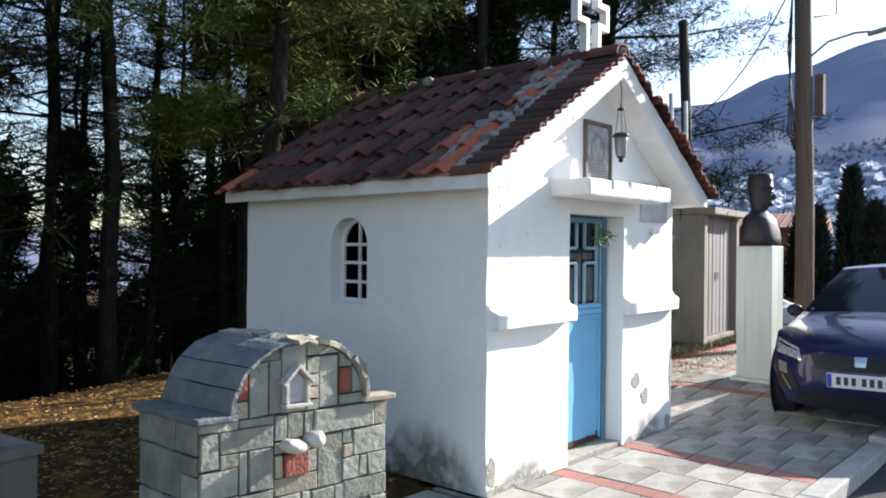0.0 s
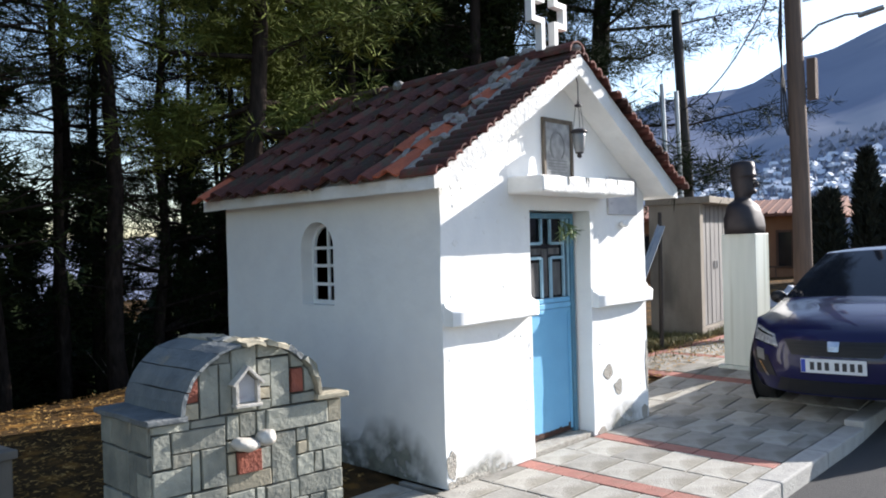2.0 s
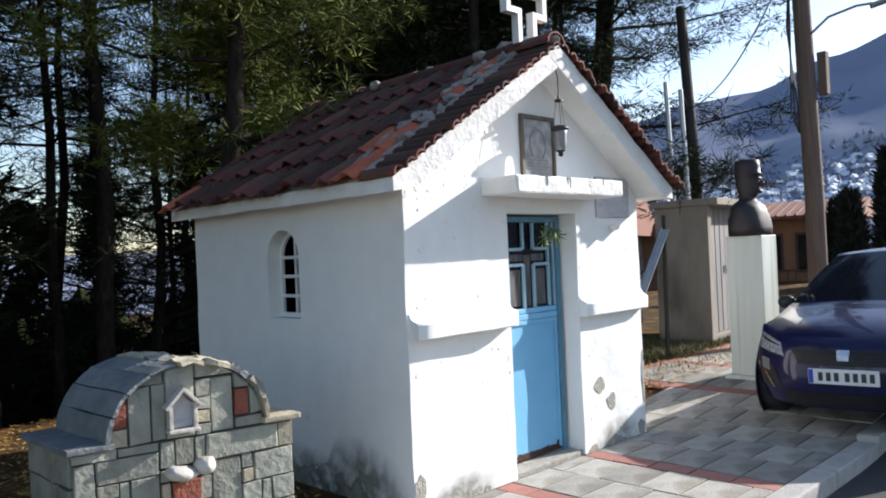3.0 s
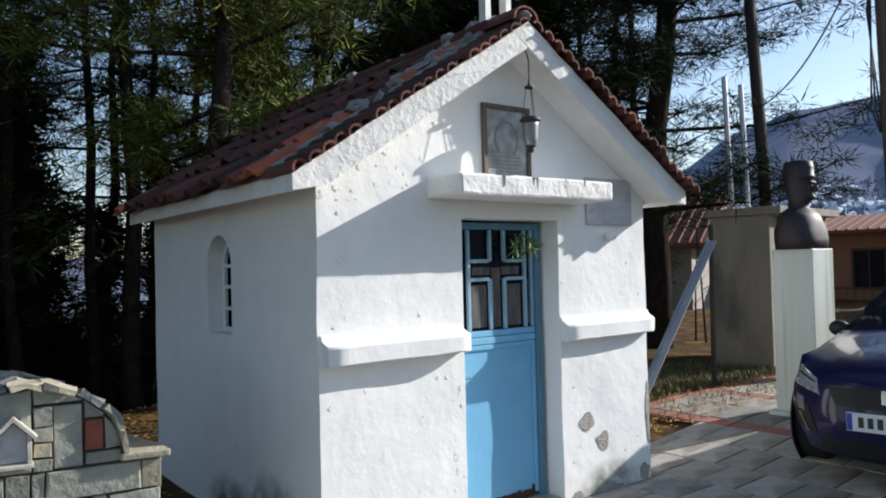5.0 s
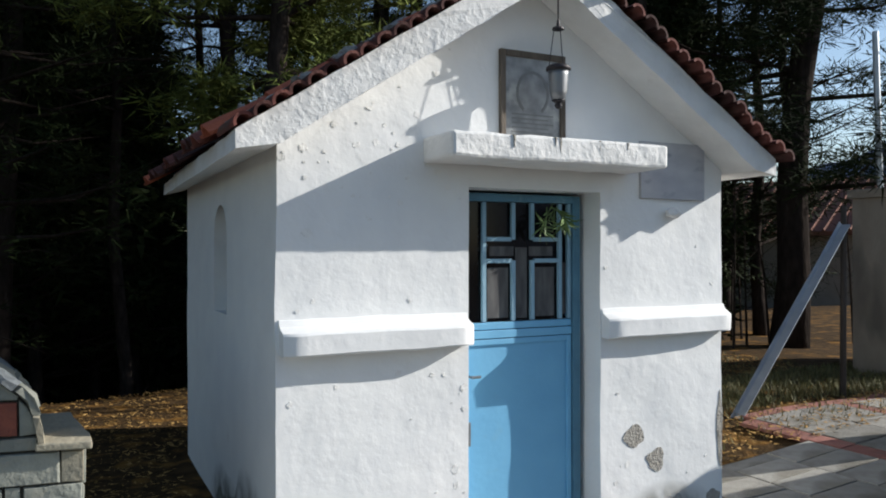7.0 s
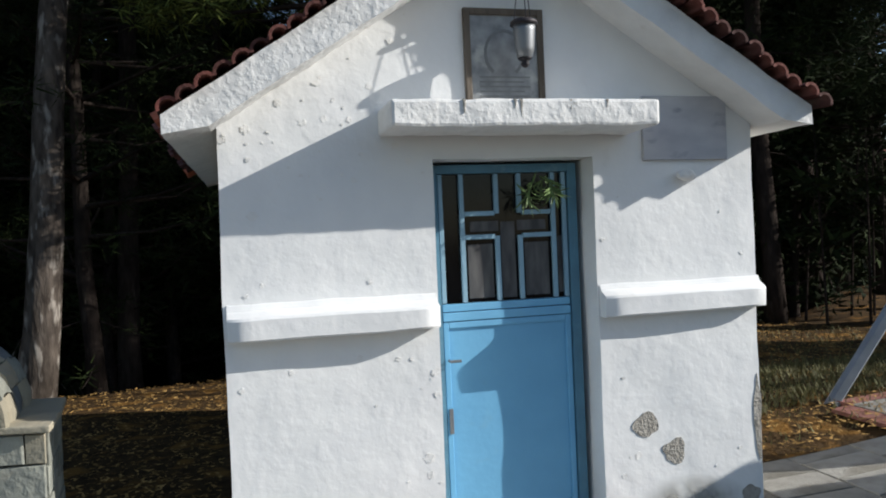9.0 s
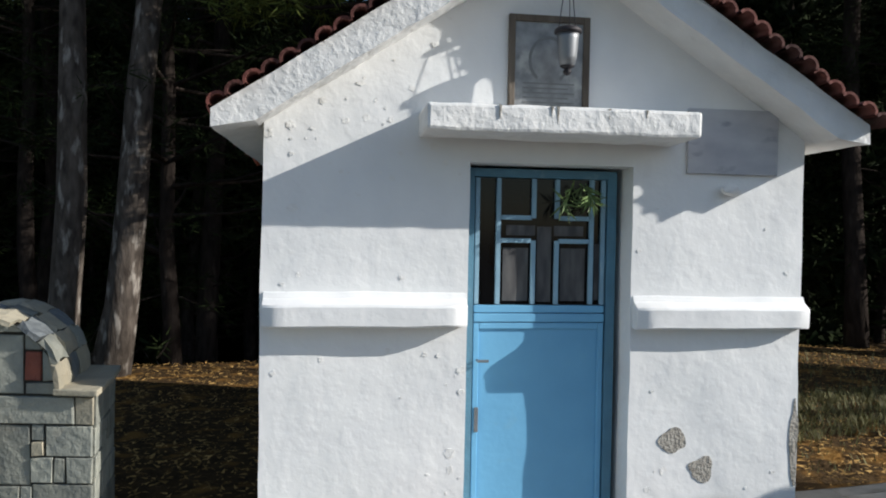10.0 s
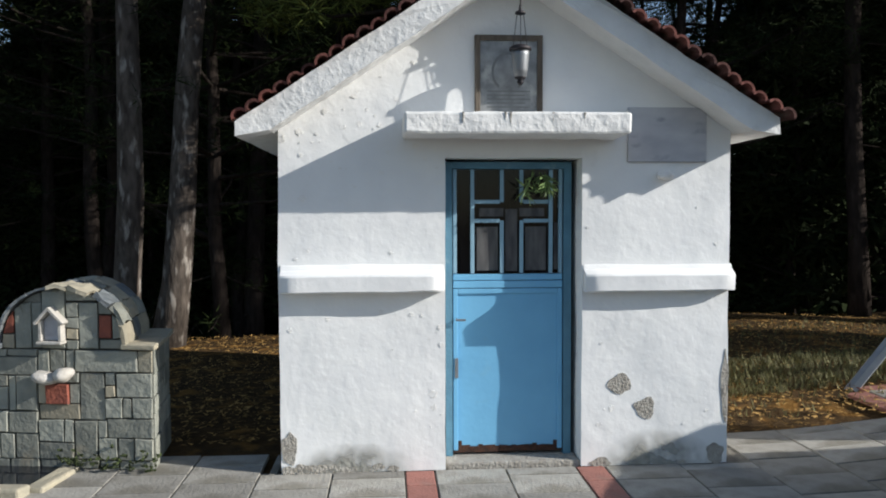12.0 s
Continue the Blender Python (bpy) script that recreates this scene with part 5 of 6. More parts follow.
def shrubs():
    rng = random.Random(77)
    for k in range(46):
        if k < 34:
            x, y = rng.uniform(-11, 8), rng.uniform(6.3, 13)
        else:
            x, y = rng.uniform(8, 16), rng.uniform(7.5, 13)
        sh = thing("shrub", "low dark green undergrowth shrub with thin bare stems", "shrub", pose(x, y, gz(x, y)), group="undergrowth")
        size = rng.uniform(0.6, 1.5)
        bm = bmesh.new()
        vs, fs = [], []
        for s in range(7):
            a, r = rng.uniform(0, math.tau), rng.uniform(0.2, 0.6) * size
            tip = Vector((r * math.cos(a), r * math.sin(a), size * rng.uniform(0.6, 1.2)))
            tube(bm, [(0, 0, -0.1), tip * 0.5 + Vector((0, 0, 0.1)), tip], [0.016, 0.01, 0.004], 4, cap=False)
            for _ in range(9):
                needle_clump(vs, fs, tip * rng.uniform(0.35, 1.05) + Vector((rng.gauss(0, 0.12), rng.gauss(0, 0.12), 0)), rng.uniform(0.14, 0.28), rng, 10, 1.0)
        part("stem", bm, BARK, sh)
        me = bpy.data.meshes.new("foliage")
        me.from_pydata(vs, [], fs)
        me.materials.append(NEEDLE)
        new("foliage", me).parent = sh


shrubs()


def snow_heap():
    bm = bmesh.new()
    bmesh.ops.create_icosphere(bm, subdivisions=4, radius=1.0, matrix=Matrix.Translation((12.6, 1.9, gz(12.6, 1.9) - 0.05)) @ Matrix.Diagonal((0.8, 0.95, 0.42, 1)))
    rough(bm, 0.16, 2.4, 2)
    heap = part("snow_heap", bm, mat("old_snow", (0.75, 0.77, 0.80), (0.62, 0.64, 0.68), 0.8, 5, bump=0.4, bscale=12), smooth=True)
    tagged(heap, "low heap of old white snow by the roadside", "snow")


snow_heap()


# ---- pedestal and bust ----
def pedestal():
    m = pose(4.885, 0.035, gz(4.885, 0.035))
    pd = thing("pedestal", "tall pale streaked marble pedestal under the bust", "pedestal", m)
    bm = bmesh.new()
    box(bm, (-0.235, -0.235, -0.03), (0.235, 0.235, 0.03), bevel=0.006)
    part("plinth", bm, PEDESTAL, pd)
    bm = bmesh.new()
    box(bm, (-0.185, -0.185, 0.031), (0.185, 0.185, 1.455), bevel=0.006)
    part("shaft", bm, PEDESTAL, pd, "streaked pale green-grey marble shaft")
    # the bust: one plain cast shape, turned to the road
    z0 = 1.456
    bm = bmesh.new()
    rings = [(0.0, 0.222, -0.185, 0.165), (0.08, 0.236, -0.186, 0.168), (0.16, 0.236, -0.172, 0.165), (0.22, 0.236, -0.165, 0.16), (0.27, 0.226, -0.148, 0.155), (0.30, 0.198, -0.128, 0.142), (0.325, 0.148, -0.102, 0.12), (0.345, 0.092, -0.082, 0.10), (0.36, 0.074, -0.072, 0.088),
             (0.395, 0.074, -0.09, 0.088), (0.415, 0.077, -0.122, 0.09), (0.46, 0.085, -0.122, 0.105), (0.53, 0.088, -0.118, 0.115), (0.575, 0.09, -0.12, 0.118), (0.588, 0.098, -0.126, 0.122), (0.598, 0.10, -0.152, 0.122), (0.612, 0.10, -0.128, 0.124),
             (0.675, 0.105, -0.126, 0.121), (0.735, 0.101, -0.116, 0.11), (0.748, 0.06, -0.07, 0.06)]
    n, prev = 28, None
    for z, rx, yf, yb in rings:
        e = 0.7 if z < 0.2 else 1.0
        pw = lambda v: math.copysign(abs(v) ** e, v)
        ring = [bm.verts.new((rx * pw(math.cos(k * math.tau / n)), (yf + yb) / 2 + (yb - yf) / 2 * pw(math.sin(k * math.tau / n)), z)) for k in range(n)]
        if prev:
            for k in range(n):
                bm.faces.new((prev[k], prev[(k + 1) % n], ring[(k + 1) % n], ring[k]))
        else:
            bm.faces.new(ring[::-1])
        prev = ring
    bm.faces.new(prev)
    for c, s in (((0, -0.138, 0.50), (0.017, 0.03, 0.034)), ((0, -0.118, 0.43), (0.045, 0.022, 0.026)), ((0, -0.122, 0.555), (0.055, 0.012, 0.014))):
        bmesh.ops.create_icosphere(bm, subdivisions=2, radius=1.0, matrix=Matrix.Translation(c) @ Matrix.Diagonal((*s, 1)))
    bust = part("bronze_bust", bm, BRONZE, None, smooth=True)
    bust.matrix_basis = m @ Matrix.Translation((0, 0.01, z0)) @ Matrix.Scale(1.06, 4)
    tagged(bust, "dark bronze bust in a flat cap on a marble pedestal", "statue")


pedestal()


# ---- concrete hut with steel doors ----
def hut():
    z = gz(7.2, 1.8)
    h = thing("concrete_hut", "small bare concrete utility hut with grey steel doors", "hut", pose(7.2, 1.62, z, 0, 0, 6))
    bm = bmesh.new()
    box(bm, (0, 0, -0.3), (0.14, 0.78, 1.93), bevel=0.008)
    part("side_wall", bm, CONCRETE, h, "stained bare concrete side wall")
    bm = bmesh.new()
    box(bm, (1.75, 0.0, -0.3), (1.9, 0.78, 1.93), bevel=0.008)
    part("side_wall", bm, CONCRETE, h)
    bm = bmesh.new()
    box(bm, (0.141, 0.66, -0.3), (1.749, 0.78, 1.93))
    part("back_wall", bm, CONCRETE, h)
    bm = bmesh.new()
    box(bm, (0.141, 0.02, -0.3), (1.749, 0.655, 0.09), bevel=0.006)
    part("sill", bm, CONCRETE, h)
    bm = bmesh.new()
    box(bm, (-0.04, -0.16, 1.932), (1.96, 0.82, 2.03), bevel=0.01)
    part("roof_slab", bm, CONCRETE, h, "thin overhanging concrete roof slab")
    for x0 in (0.145, 0.95):
        bm = bmesh.new()
        box(bm, (x0, 0.10, 0.095), (x0 + 0.795, 0.13, 1.93), bevel=0.004)
        for k in range(1, 4):
            box(bm, (x0 + 0.2 * k - 0.006, 0.092, 0.11), (x0 + 0.2 * k + 0.006, 0.0995, 1.91))
        d = part("steel_door", bm, STEEL_DOOR, h, "dull grey steel door leaf")
        bm = bmesh.new()
        box(bm, (x0 + (0.73 if x0 < 0.5 else 0.03), 0.075, 0.95), (x0 + (0.76 if x0 < 0.5 else 0.06), 0.091, 1.07), bevel=0.003)
        part("door_handle", bm, GREYMETAL, d)
    for x, y, ht, r in ((0.06, 0.50, 1.72, 0.033), (0.07, 0.29, 1.58, 0.033)):
        bm = bmesh.new()
        tube(bm, [(x, y, 2.03), (x - 0.05, y + 0.02, 2.03 + ht)], r, 10)
        part("vent_pipe", bm, GALV, h, "thin galvanised pipe on the roof")


hut()


# ---- leaning steel strip ----
def prop():
    bm = bmesh.new()
    a, b = Vector((4.17, 1.40, gz(4.17, 1.4) - 0.13)), Vector((5.66, 1.42, 1.72))
    d = (b - a)
    m = Matrix.Translation(a) @ d.to_track_quat("Z", "Y").to_matrix().to_4x4()
    box(bm, (-0.045, -0.004, 0), (0.045, 0.004, d.length), m)
    box(bm, (0.037, 0.005, 0), (0.045, 0.045, d.length), m)
    pr = part("steel_angle", bm, GALV)
    tagged(pr, "long galvanised steel angle leaning up from the grass", "steel bar")
    bm = bmesh.new()
    tube(bm, [(5.72, 1.50, gz(5.7, 1.5) - 0.1), (5.70, 1.47, 1.9)], [0.03, 0.025], 8)
    tagged(part("support_stake", bm, DARKPOLE), "dark rough wooden stake behind the steel bar", "stake")


prop()


# ---- poles and wires ----
def wire(a, b, sag, r=0.012):
    a, b = Vector(a), Vector(b)
    bm = bmesh.new()
    n = 14
    tube(bm, [a.lerp(b, k / n) - Vector((0, 0, sag * 4 * (k / n) * (1 - k / n))) for k in range(n + 1)], r, 5)
    return bm


def poles():
    up = thing("utility_pole", "brown wooden utility pole with cables and a street lamp arm", "pole", pose(8.35, 0.58, gz(8.35, 0.58)))
    bm = bmesh.new()
    tube(bm, [(0, 0, -0.3), (0.0, 0, 2), (-0.12, 0.02, 5), (-0.22, 0.03, 8.2)], [0.135, 0.128, 0.115, 0.10], 14)
    part("shaft", bm, POLEWOOD, up, "weathered brown timber", smooth=True)
    bm = bmesh.new()
    arm = [(-0.12, -0.1, 4.25), (-0.02, -0.30, 4.45), (0.12, -0.62, 4.55), (0.18, -0.8, 4.55)]
    tube(bm, arm, 0.018, 8)
    a = part("lamp_arm", bm, GREYMETAL, up)
    bm = bmesh.new()
    box(bm, (-0.06, -0.17, -0.03), (0.06, 0.17, 0.03), pose(0.22, -0.93, 4.55, -12, 0, 14), bevel=0.02)
    part("lamp_head", bm, GREYMETAL, a, "grey street lamp head")
    bm = bmesh.new()
    box(bm, (-0.02, -0.24, 3.4), (0.12, -0.12, 4.0), bevel=0.01)
    part("meter_box", bm, POLEWOOD, up)
    bm = bmesh.new()
    tube(bm, [(-0.10, -0.12, 4.82), (-0.05, -0.42, 4.82), (-0.05, -0.42, 5.9)], 0.014, 6)
    part("bracket", bm, GREYMETAL, up)
    for k, dx in enumerate((0.0, 0.035, 0.07)):
        bm = bmesh.new()
        tube(bm, [(-0.22 + dx, 0.13, 5.6), (-0.18 + dx, 0.16 + dx, 4.4), (-0.16 + dx, 0.2 - dx, 3.2), (-0.10 + dx, 0.13, 2.9)], 0.012, 6)
        part("cable", bm, CABLE, up)
    dp = thing("leaning_pole", "thin dark tarred wooden pole leaning slightly", "pole", pose(9.05, 2.62, gz(9.05, 2.62)))
    bm = bmesh.new()
    tube(bm, [(0, 0, -0.2), (-0.07, 0.03, 2.5), (-0.22, 0.09, 5.35)], [0.10, 0.092, 0.08], 12)
    part("shaft", bm, DARKPOLE, dp, smooth=True)
    bm = bmesh.new()
    tube(bm, [(-0.17, 0.0, 4.9), (-0.1, -0.25, 5.0)], 0.012, 6)
    part("bracket", bm, GREYMETAL, dp)
    for a, b, sag in (((8.88, 2.68, 3.75), (8.15, 0.7, 5.5), 0.38), ((8.84, 2.7, 5.35), (8.1, 0.6, 6.4), 0.1), ((8.1, 0.6, 6.0), (22, -1.5, 7.0), 0.3)):
        tagged(part("overhead_wire", wire(a, b, sag), CABLE), "thin dark overhead wire between the poles", "wire", group="overhead wires")


poles()


# ---- houses ----
HOUSE_WALL = mat("ochre_wall", (0.36, 0.19, 0.105), (0.30, 0.155, 0.085), 0.9, 3, bump=0.2, bscale=20)
PALE_WALL = mat("pale_wall", (0.34, 0.31, 0.28), (0.28, 0.255, 0.23), 0.9, 3, bump=0.2, bscale=20)
ROOF_TILES = mat("house_tiles", (0.24, 0.10, 0.065), (0.16, 0.07, 0.05), 0.9, 8, bump=0.6, bscale=12)
SHUTTER = mat("shutter", (0.14, 0.075, 0.045), (0.10, 0.055, 0.035), 0.7, 9)


def house(label, m, width, depth, height, wall, windows, balcony, rise):
    h = thing("house", label, "house", m)
    bm = bmesh.new()
    box(bm, (0, 0, -3.0), (depth, width, height))
    part("wall", bm, wall, h)
    bm = bmesh.new()
    o = 0.5
    prism(bm, [(-o, height - 0.02), (depth / 2, height + rise), (depth + o, height - 0.02), (depth + o, height - 0.12), (-o, height - 0.12)], -o, width + o)
    r = part("roof", bm, ROOF_TILES, h, "red tiled pitched roof")
    for k in range(int((width + 2 * o) / 0.3)):
        bm = bmesh.new()
        y = -o + 0.15 + 0.3 * k
        tube(bm, [(-o - 0.02, y, height + 0.0), (depth / 2, y, height + rise + 0.0)], 0.03, 6)
        part("roof_rib", bm, ROOF_TILES, r)
    for y, z, w, t in windows:
        bm = bmesh.new()
        box(bm, (-0.03, y - 0.06, z - 0.06), (0.02, y + w + 0.06, z + t + 0.06), bevel=0.01)
        win = part("window", bm, SHUTTER, h)
        bm = bmesh.new()
        box(bm, (-0.045, y + 0.02, z + 0.02), (-0.032, y + w / 2 - 0.02, z + t - 0.02))
        part("pane", bm, DARKGLASS, win)
        bm = bmesh.new()
        box(bm, (-0.045, y + w / 2 + 0.02, z + 0.02), (-0.032, y + w - 0.02, z + t - 0.02))
        part("pane", bm, DARKGLASS, win)
    if balcony:
        y0, y1, z = balcony
        bm = bmesh.new()
        box(bm, (-1.1, y0, z - 0.12), (-0.001, y1, z))
        bal = part("balcony", bm, PALE_WALL, h)
        n = 14
        for k in range(n + 1):
            bm = bmesh.new()
            y = y0 + 0.04 + (y1 - y0 - 0.08) * k / n
            tube(bm, [(-1.06, y, z), (-1.06, y, z + 0.85)], 0.018, 5)
            part("baluster", bm, SHUTTER, bal)
        bm = bmesh.new()
        box(bm, (-1.09, y0, z + 0.85), (-1.03, y1, z + 0.91))
        part("rail", bm, SHUTTER, bal)
    return h


house("ochre house with red tiled roof, brown windows and a balcony", pose(24.0, 5.0, 0.0, 0, 0, 12), 8.5, 6.0, 2.35, HOUSE_WALL, [(0.6, 0.5, 0.9, 1.2), (2.0, 0.5, 0.9, 1.2), (3.6, 0.2, 1.0, 1.6), (5.4, 0.5, 0.9, 1.2)], (1.4, 4.9, -0.35), 0.6)
house("pale low house with red tiled roof seen through the pines", pose(17.0, 9.4, -0.6, 0, 0, 22), 7.0, 6.0, 2.6, PALE_WALL, [(1.0, -0.3, 0.6, 0.8), (3.2, -0.3, 0.6, 0.8), (5.0, -0.3, 0.6, 0.8)], None, 1.6)


# ---- cypresses ----
def cypress(x, y, z, height, radius, seed):
    rng = random.Random(seed)
    c = thing("cypress", "slim dark columnar cypress", "tree", pose(x, y, z), group="cypresses")
    bm = bmesh.new()
    tube(bm, [(0, 0, -0.5), (0, 0, height * 0.9)], [0.14, 0.02], 8)
    part("trunk", bm, BARK, c)
    vs, fs = [], []
    for k in range(900):
        u = rng.random()
        r = radius * (min(1, u * 6) * (1 - u) ** 0.6 + 0.04) * rng.uniform(0.65, 1.08)
        a = rng.uniform(0, math.tau)
        p = Vector((r * math.cos(a), r * math.sin(a), 0.2 + (height - 0.2) * u))
        for _ in range(5):
            d = Vector((math.cos(a) * 0.5 + rng.gauss(0, 0.4), math.sin(a) * 0.5 + rng.gauss(0, 0.4), rng.uniform(0.5, 1.4))).normalized() * rng.uniform(0.18, 0.4)
            s = d.cross(Vector((rng.gauss(0, 1), rng.gauss(0, 1), rng.gauss(0, 1)))).normalized() * 0.07
            i = len(vs)
            vs += [tuple(p - s), tuple(p + s), tuple(p + d)]
            fs.append((i, i + 1, i + 2))
    me = bpy.data.meshes.new("foliage")
    me.from_pydata(vs, [], fs)
    me.materials.append(CYPRESS)
    new("foliage", me).parent = c


cypress(20.6, 2.85, -0.6, 4.4, 0.42, 1)
cypress(20.7, 2.25, -0.6, 3.4, 0.36, 2)
cypress(20.3, 3.75, -0.6, 3.3, 0.45, 3)
cypress(21.0, 4.3, -0.6, 3.1, 0.4, 4)


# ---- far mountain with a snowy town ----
# distance haze is put into these base colours: paler, bluer, less contrast
ROCK_HAZED = mat("hazed_far_woods", (0.23, 0.255, 0.33), (0.18, 0.205, 0.28), 1.0, 0.006, spec=0.0, c3=(0.29, 0.305, 0.36), c3scale=0.0035, c3at=0.5)
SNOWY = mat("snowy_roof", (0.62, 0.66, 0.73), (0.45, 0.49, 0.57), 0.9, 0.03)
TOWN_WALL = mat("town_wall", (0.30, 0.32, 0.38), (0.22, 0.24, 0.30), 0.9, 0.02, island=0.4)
RIDGE = [(-60, 8), (-25, 11), (0, 15), (11.5, 13.7), (17.5, 12.0), (22.3, 10.4), (27, 10.0), (30, 9.0), (36, 6.0), (44, 2.6), (58, 1.2), (85, 1.2), (110, 2.2), (150, 2.2)]


def ridge_at(az):
    for (a, h), (b, g) in zip(RIDGE, RIDGE[1:]):
        if a <= az <= b:
            return h + (g - h) * sstep(a, b, az)
    return 3.0


def far_height(az, u):
    """The height at a share u of the way from the mountain's foot to its ridge."""
    r = 420 + 1180 * u
    top = math.tan(radians(ridge_at(az))) * 1600
    low = -22.0
    z = low + (top - low) * (0.25 * u + 0.75 * u ** 1.35)
    z += 34 * u * (1 - u * 0.75) * noise.fractal(Vector((az * 0.11, u * 5.0, 0)), 1.0, 2.0, 5)
    return r, z


def mountain():
    bm = bmesh.new()
    azs = [-60 + 1.0 * k for k in range(211)]
    us = [k / 26 for k in range(27)]
    vs = [[bm.verts.new((far_height(a, u)[0] * math.cos(radians(a)), far_height(a, u)[0] * math.sin(radians(a)), far_height(a, u)[1])) for a in azs] for u in us]
    for j in range(len(us) - 1):
        for i in range(len(azs) - 1):
            bm.faces.new((vs[j][i], vs[j][i + 1], vs[j + 1][i + 1], vs[j + 1][i]))
    tagged(part("mountain_backdrop", bm, ROCK_HAZED, smooth=True), "distant wooded mountain slope with haze put into its blue-grey colour", "mountain", kind="structure")
    rng = random.Random(4)
    walls, roofs = bmesh.new(), bmesh.new()
    for k in range(280):
        az, u = rng.uniform(6, 34), 0.16 + 0.24 * rng.betavariate(2, 2.2)
        r, z = far_height(az, u)
        x, y = r * math.cos(radians(az)), r * math.sin(radians(az))
        w, d, h = rng.uniform(5, 10), rng.uniform(5, 8), rng.uniform(2, 4.5)
        m = Matrix.Translation((x, y, z - 2)) @ Matrix.Rotation(rng.uniform(0, 1.5), 4, "Z")
        box(walls, (-w / 2, -d / 2, 0), (w / 2, d / 2, h), m)
        prism(roofs, [(-w / 2 - 0.6, h), (0, h + 3.4), (w / 2 + 0.6, h)], -d / 2 - 0.6, d / 2 + 0.6, m)
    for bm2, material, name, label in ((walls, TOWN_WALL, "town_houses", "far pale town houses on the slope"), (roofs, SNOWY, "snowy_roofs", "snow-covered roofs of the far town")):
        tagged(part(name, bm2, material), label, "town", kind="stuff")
    snow = bmesh.new()
    for k in range(150):
        az, u = rng.uniform(6, 34), 0.15 + 0.22 * rng.betavariate(2, 2.2)
        c = []
        rad = rng.uniform(0.1, 0.45)
        for j in range(7):
            a2 = az + rad * math.cos(j * math.tau / 7) * rng.uniform(0.6, 1.2)
            u2 = u + 0.018 * math.sin(j * math.tau / 7) * rng.uniform(0.5, 1.2)
            r, z = far_height(a2, u2)
            c.append(snow.verts.new((r * math.cos(radians(a2)), r * math.sin(radians(a2)), z + 2.0)))
        snow.faces.new(c)
    woods_v, woods_f = [], []
    for k in range(2600):
        az, u = rng.uniform(4, 40), 0.08 + 0.34 * rng.random()
        r, z = far_height(az, u)
        c = Vector((r * math.cos(radians(az)), r * math.sin(radians(az)), z))
        h, w = rng.uniform(3, 7), rng.uniform(1.5, 3.5)
        i = len(woods_v)
        for j in range(5):
            woods_v.append(tuple(c + Vector((w * math.cos(j * 1.257) * rng.uniform(0.6, 1.2), w * math.sin(j * 1.257) * rng.uniform(0.6, 1.2), rng.uniform(-1, 2)))))
        woods_v.append(tuple(c + Vector((0, 0, h))))
        woods_f += [(i + j, i + (j + 1) % 5, i + 5) for j in range(5)]
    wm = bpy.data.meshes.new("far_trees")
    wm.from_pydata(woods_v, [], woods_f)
    # the far trees carry the same haze in their colour
    wm.materials.append(mat("hazed_tree_tops", (0.20, 0.215, 0.26), (0.155, 0.17, 0.215), 1.0, 0.02, spec=0.0, island=0.3))
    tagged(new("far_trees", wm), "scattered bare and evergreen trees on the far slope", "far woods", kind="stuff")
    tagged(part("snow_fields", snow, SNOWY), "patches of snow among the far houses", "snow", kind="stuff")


mountain()


# ---- the parked car ----
CARPAINT = mat("dark_blue_paint", (0.010, 0.010, 0.055), (0.008, 0.008, 0.045), 0.3, 3, coat=0.6, spec=0.15)
CARGLASS = mat("car_glass", (0.012, 0.015, 0.022), (0.010, 0.012, 0.018), 0.05, 2, spec=0.8)
BLACKPL = mat("black_plastic", (0.008, 0.008, 0.011), (0.005, 0.005, 0.007), 0.6, 20)
CHROME = mat("bright_chrome", (0.75, 0.76, 0.78), (0.66, 0.67, 0.70), 0.16, 5, metal=1.0)
LENS = mat("headlight_lens", (0.55, 0.57, 0.60), (0.25, 0.26, 0.29), 0.08, 26, metal=0.3, coat=1.0)
RUBBER = mat("tyre_rubber", (0.018, 0.018, 0.019), (0.012, 0.012, 0.013), 0.85, 30, bump=0.4, bscale=60)
PLATE = mat("plate_white", (0.72, 0.73, 0.74), (0.66, 0.67, 0.69), 0.4, 20)
PLATE_BLUE = mat("plate_blue", (0.02, 0.06, 0.42), rough=0.4)
INK = mat("plate_ink", (0.03, 0.03, 0.035), rough=0.5)


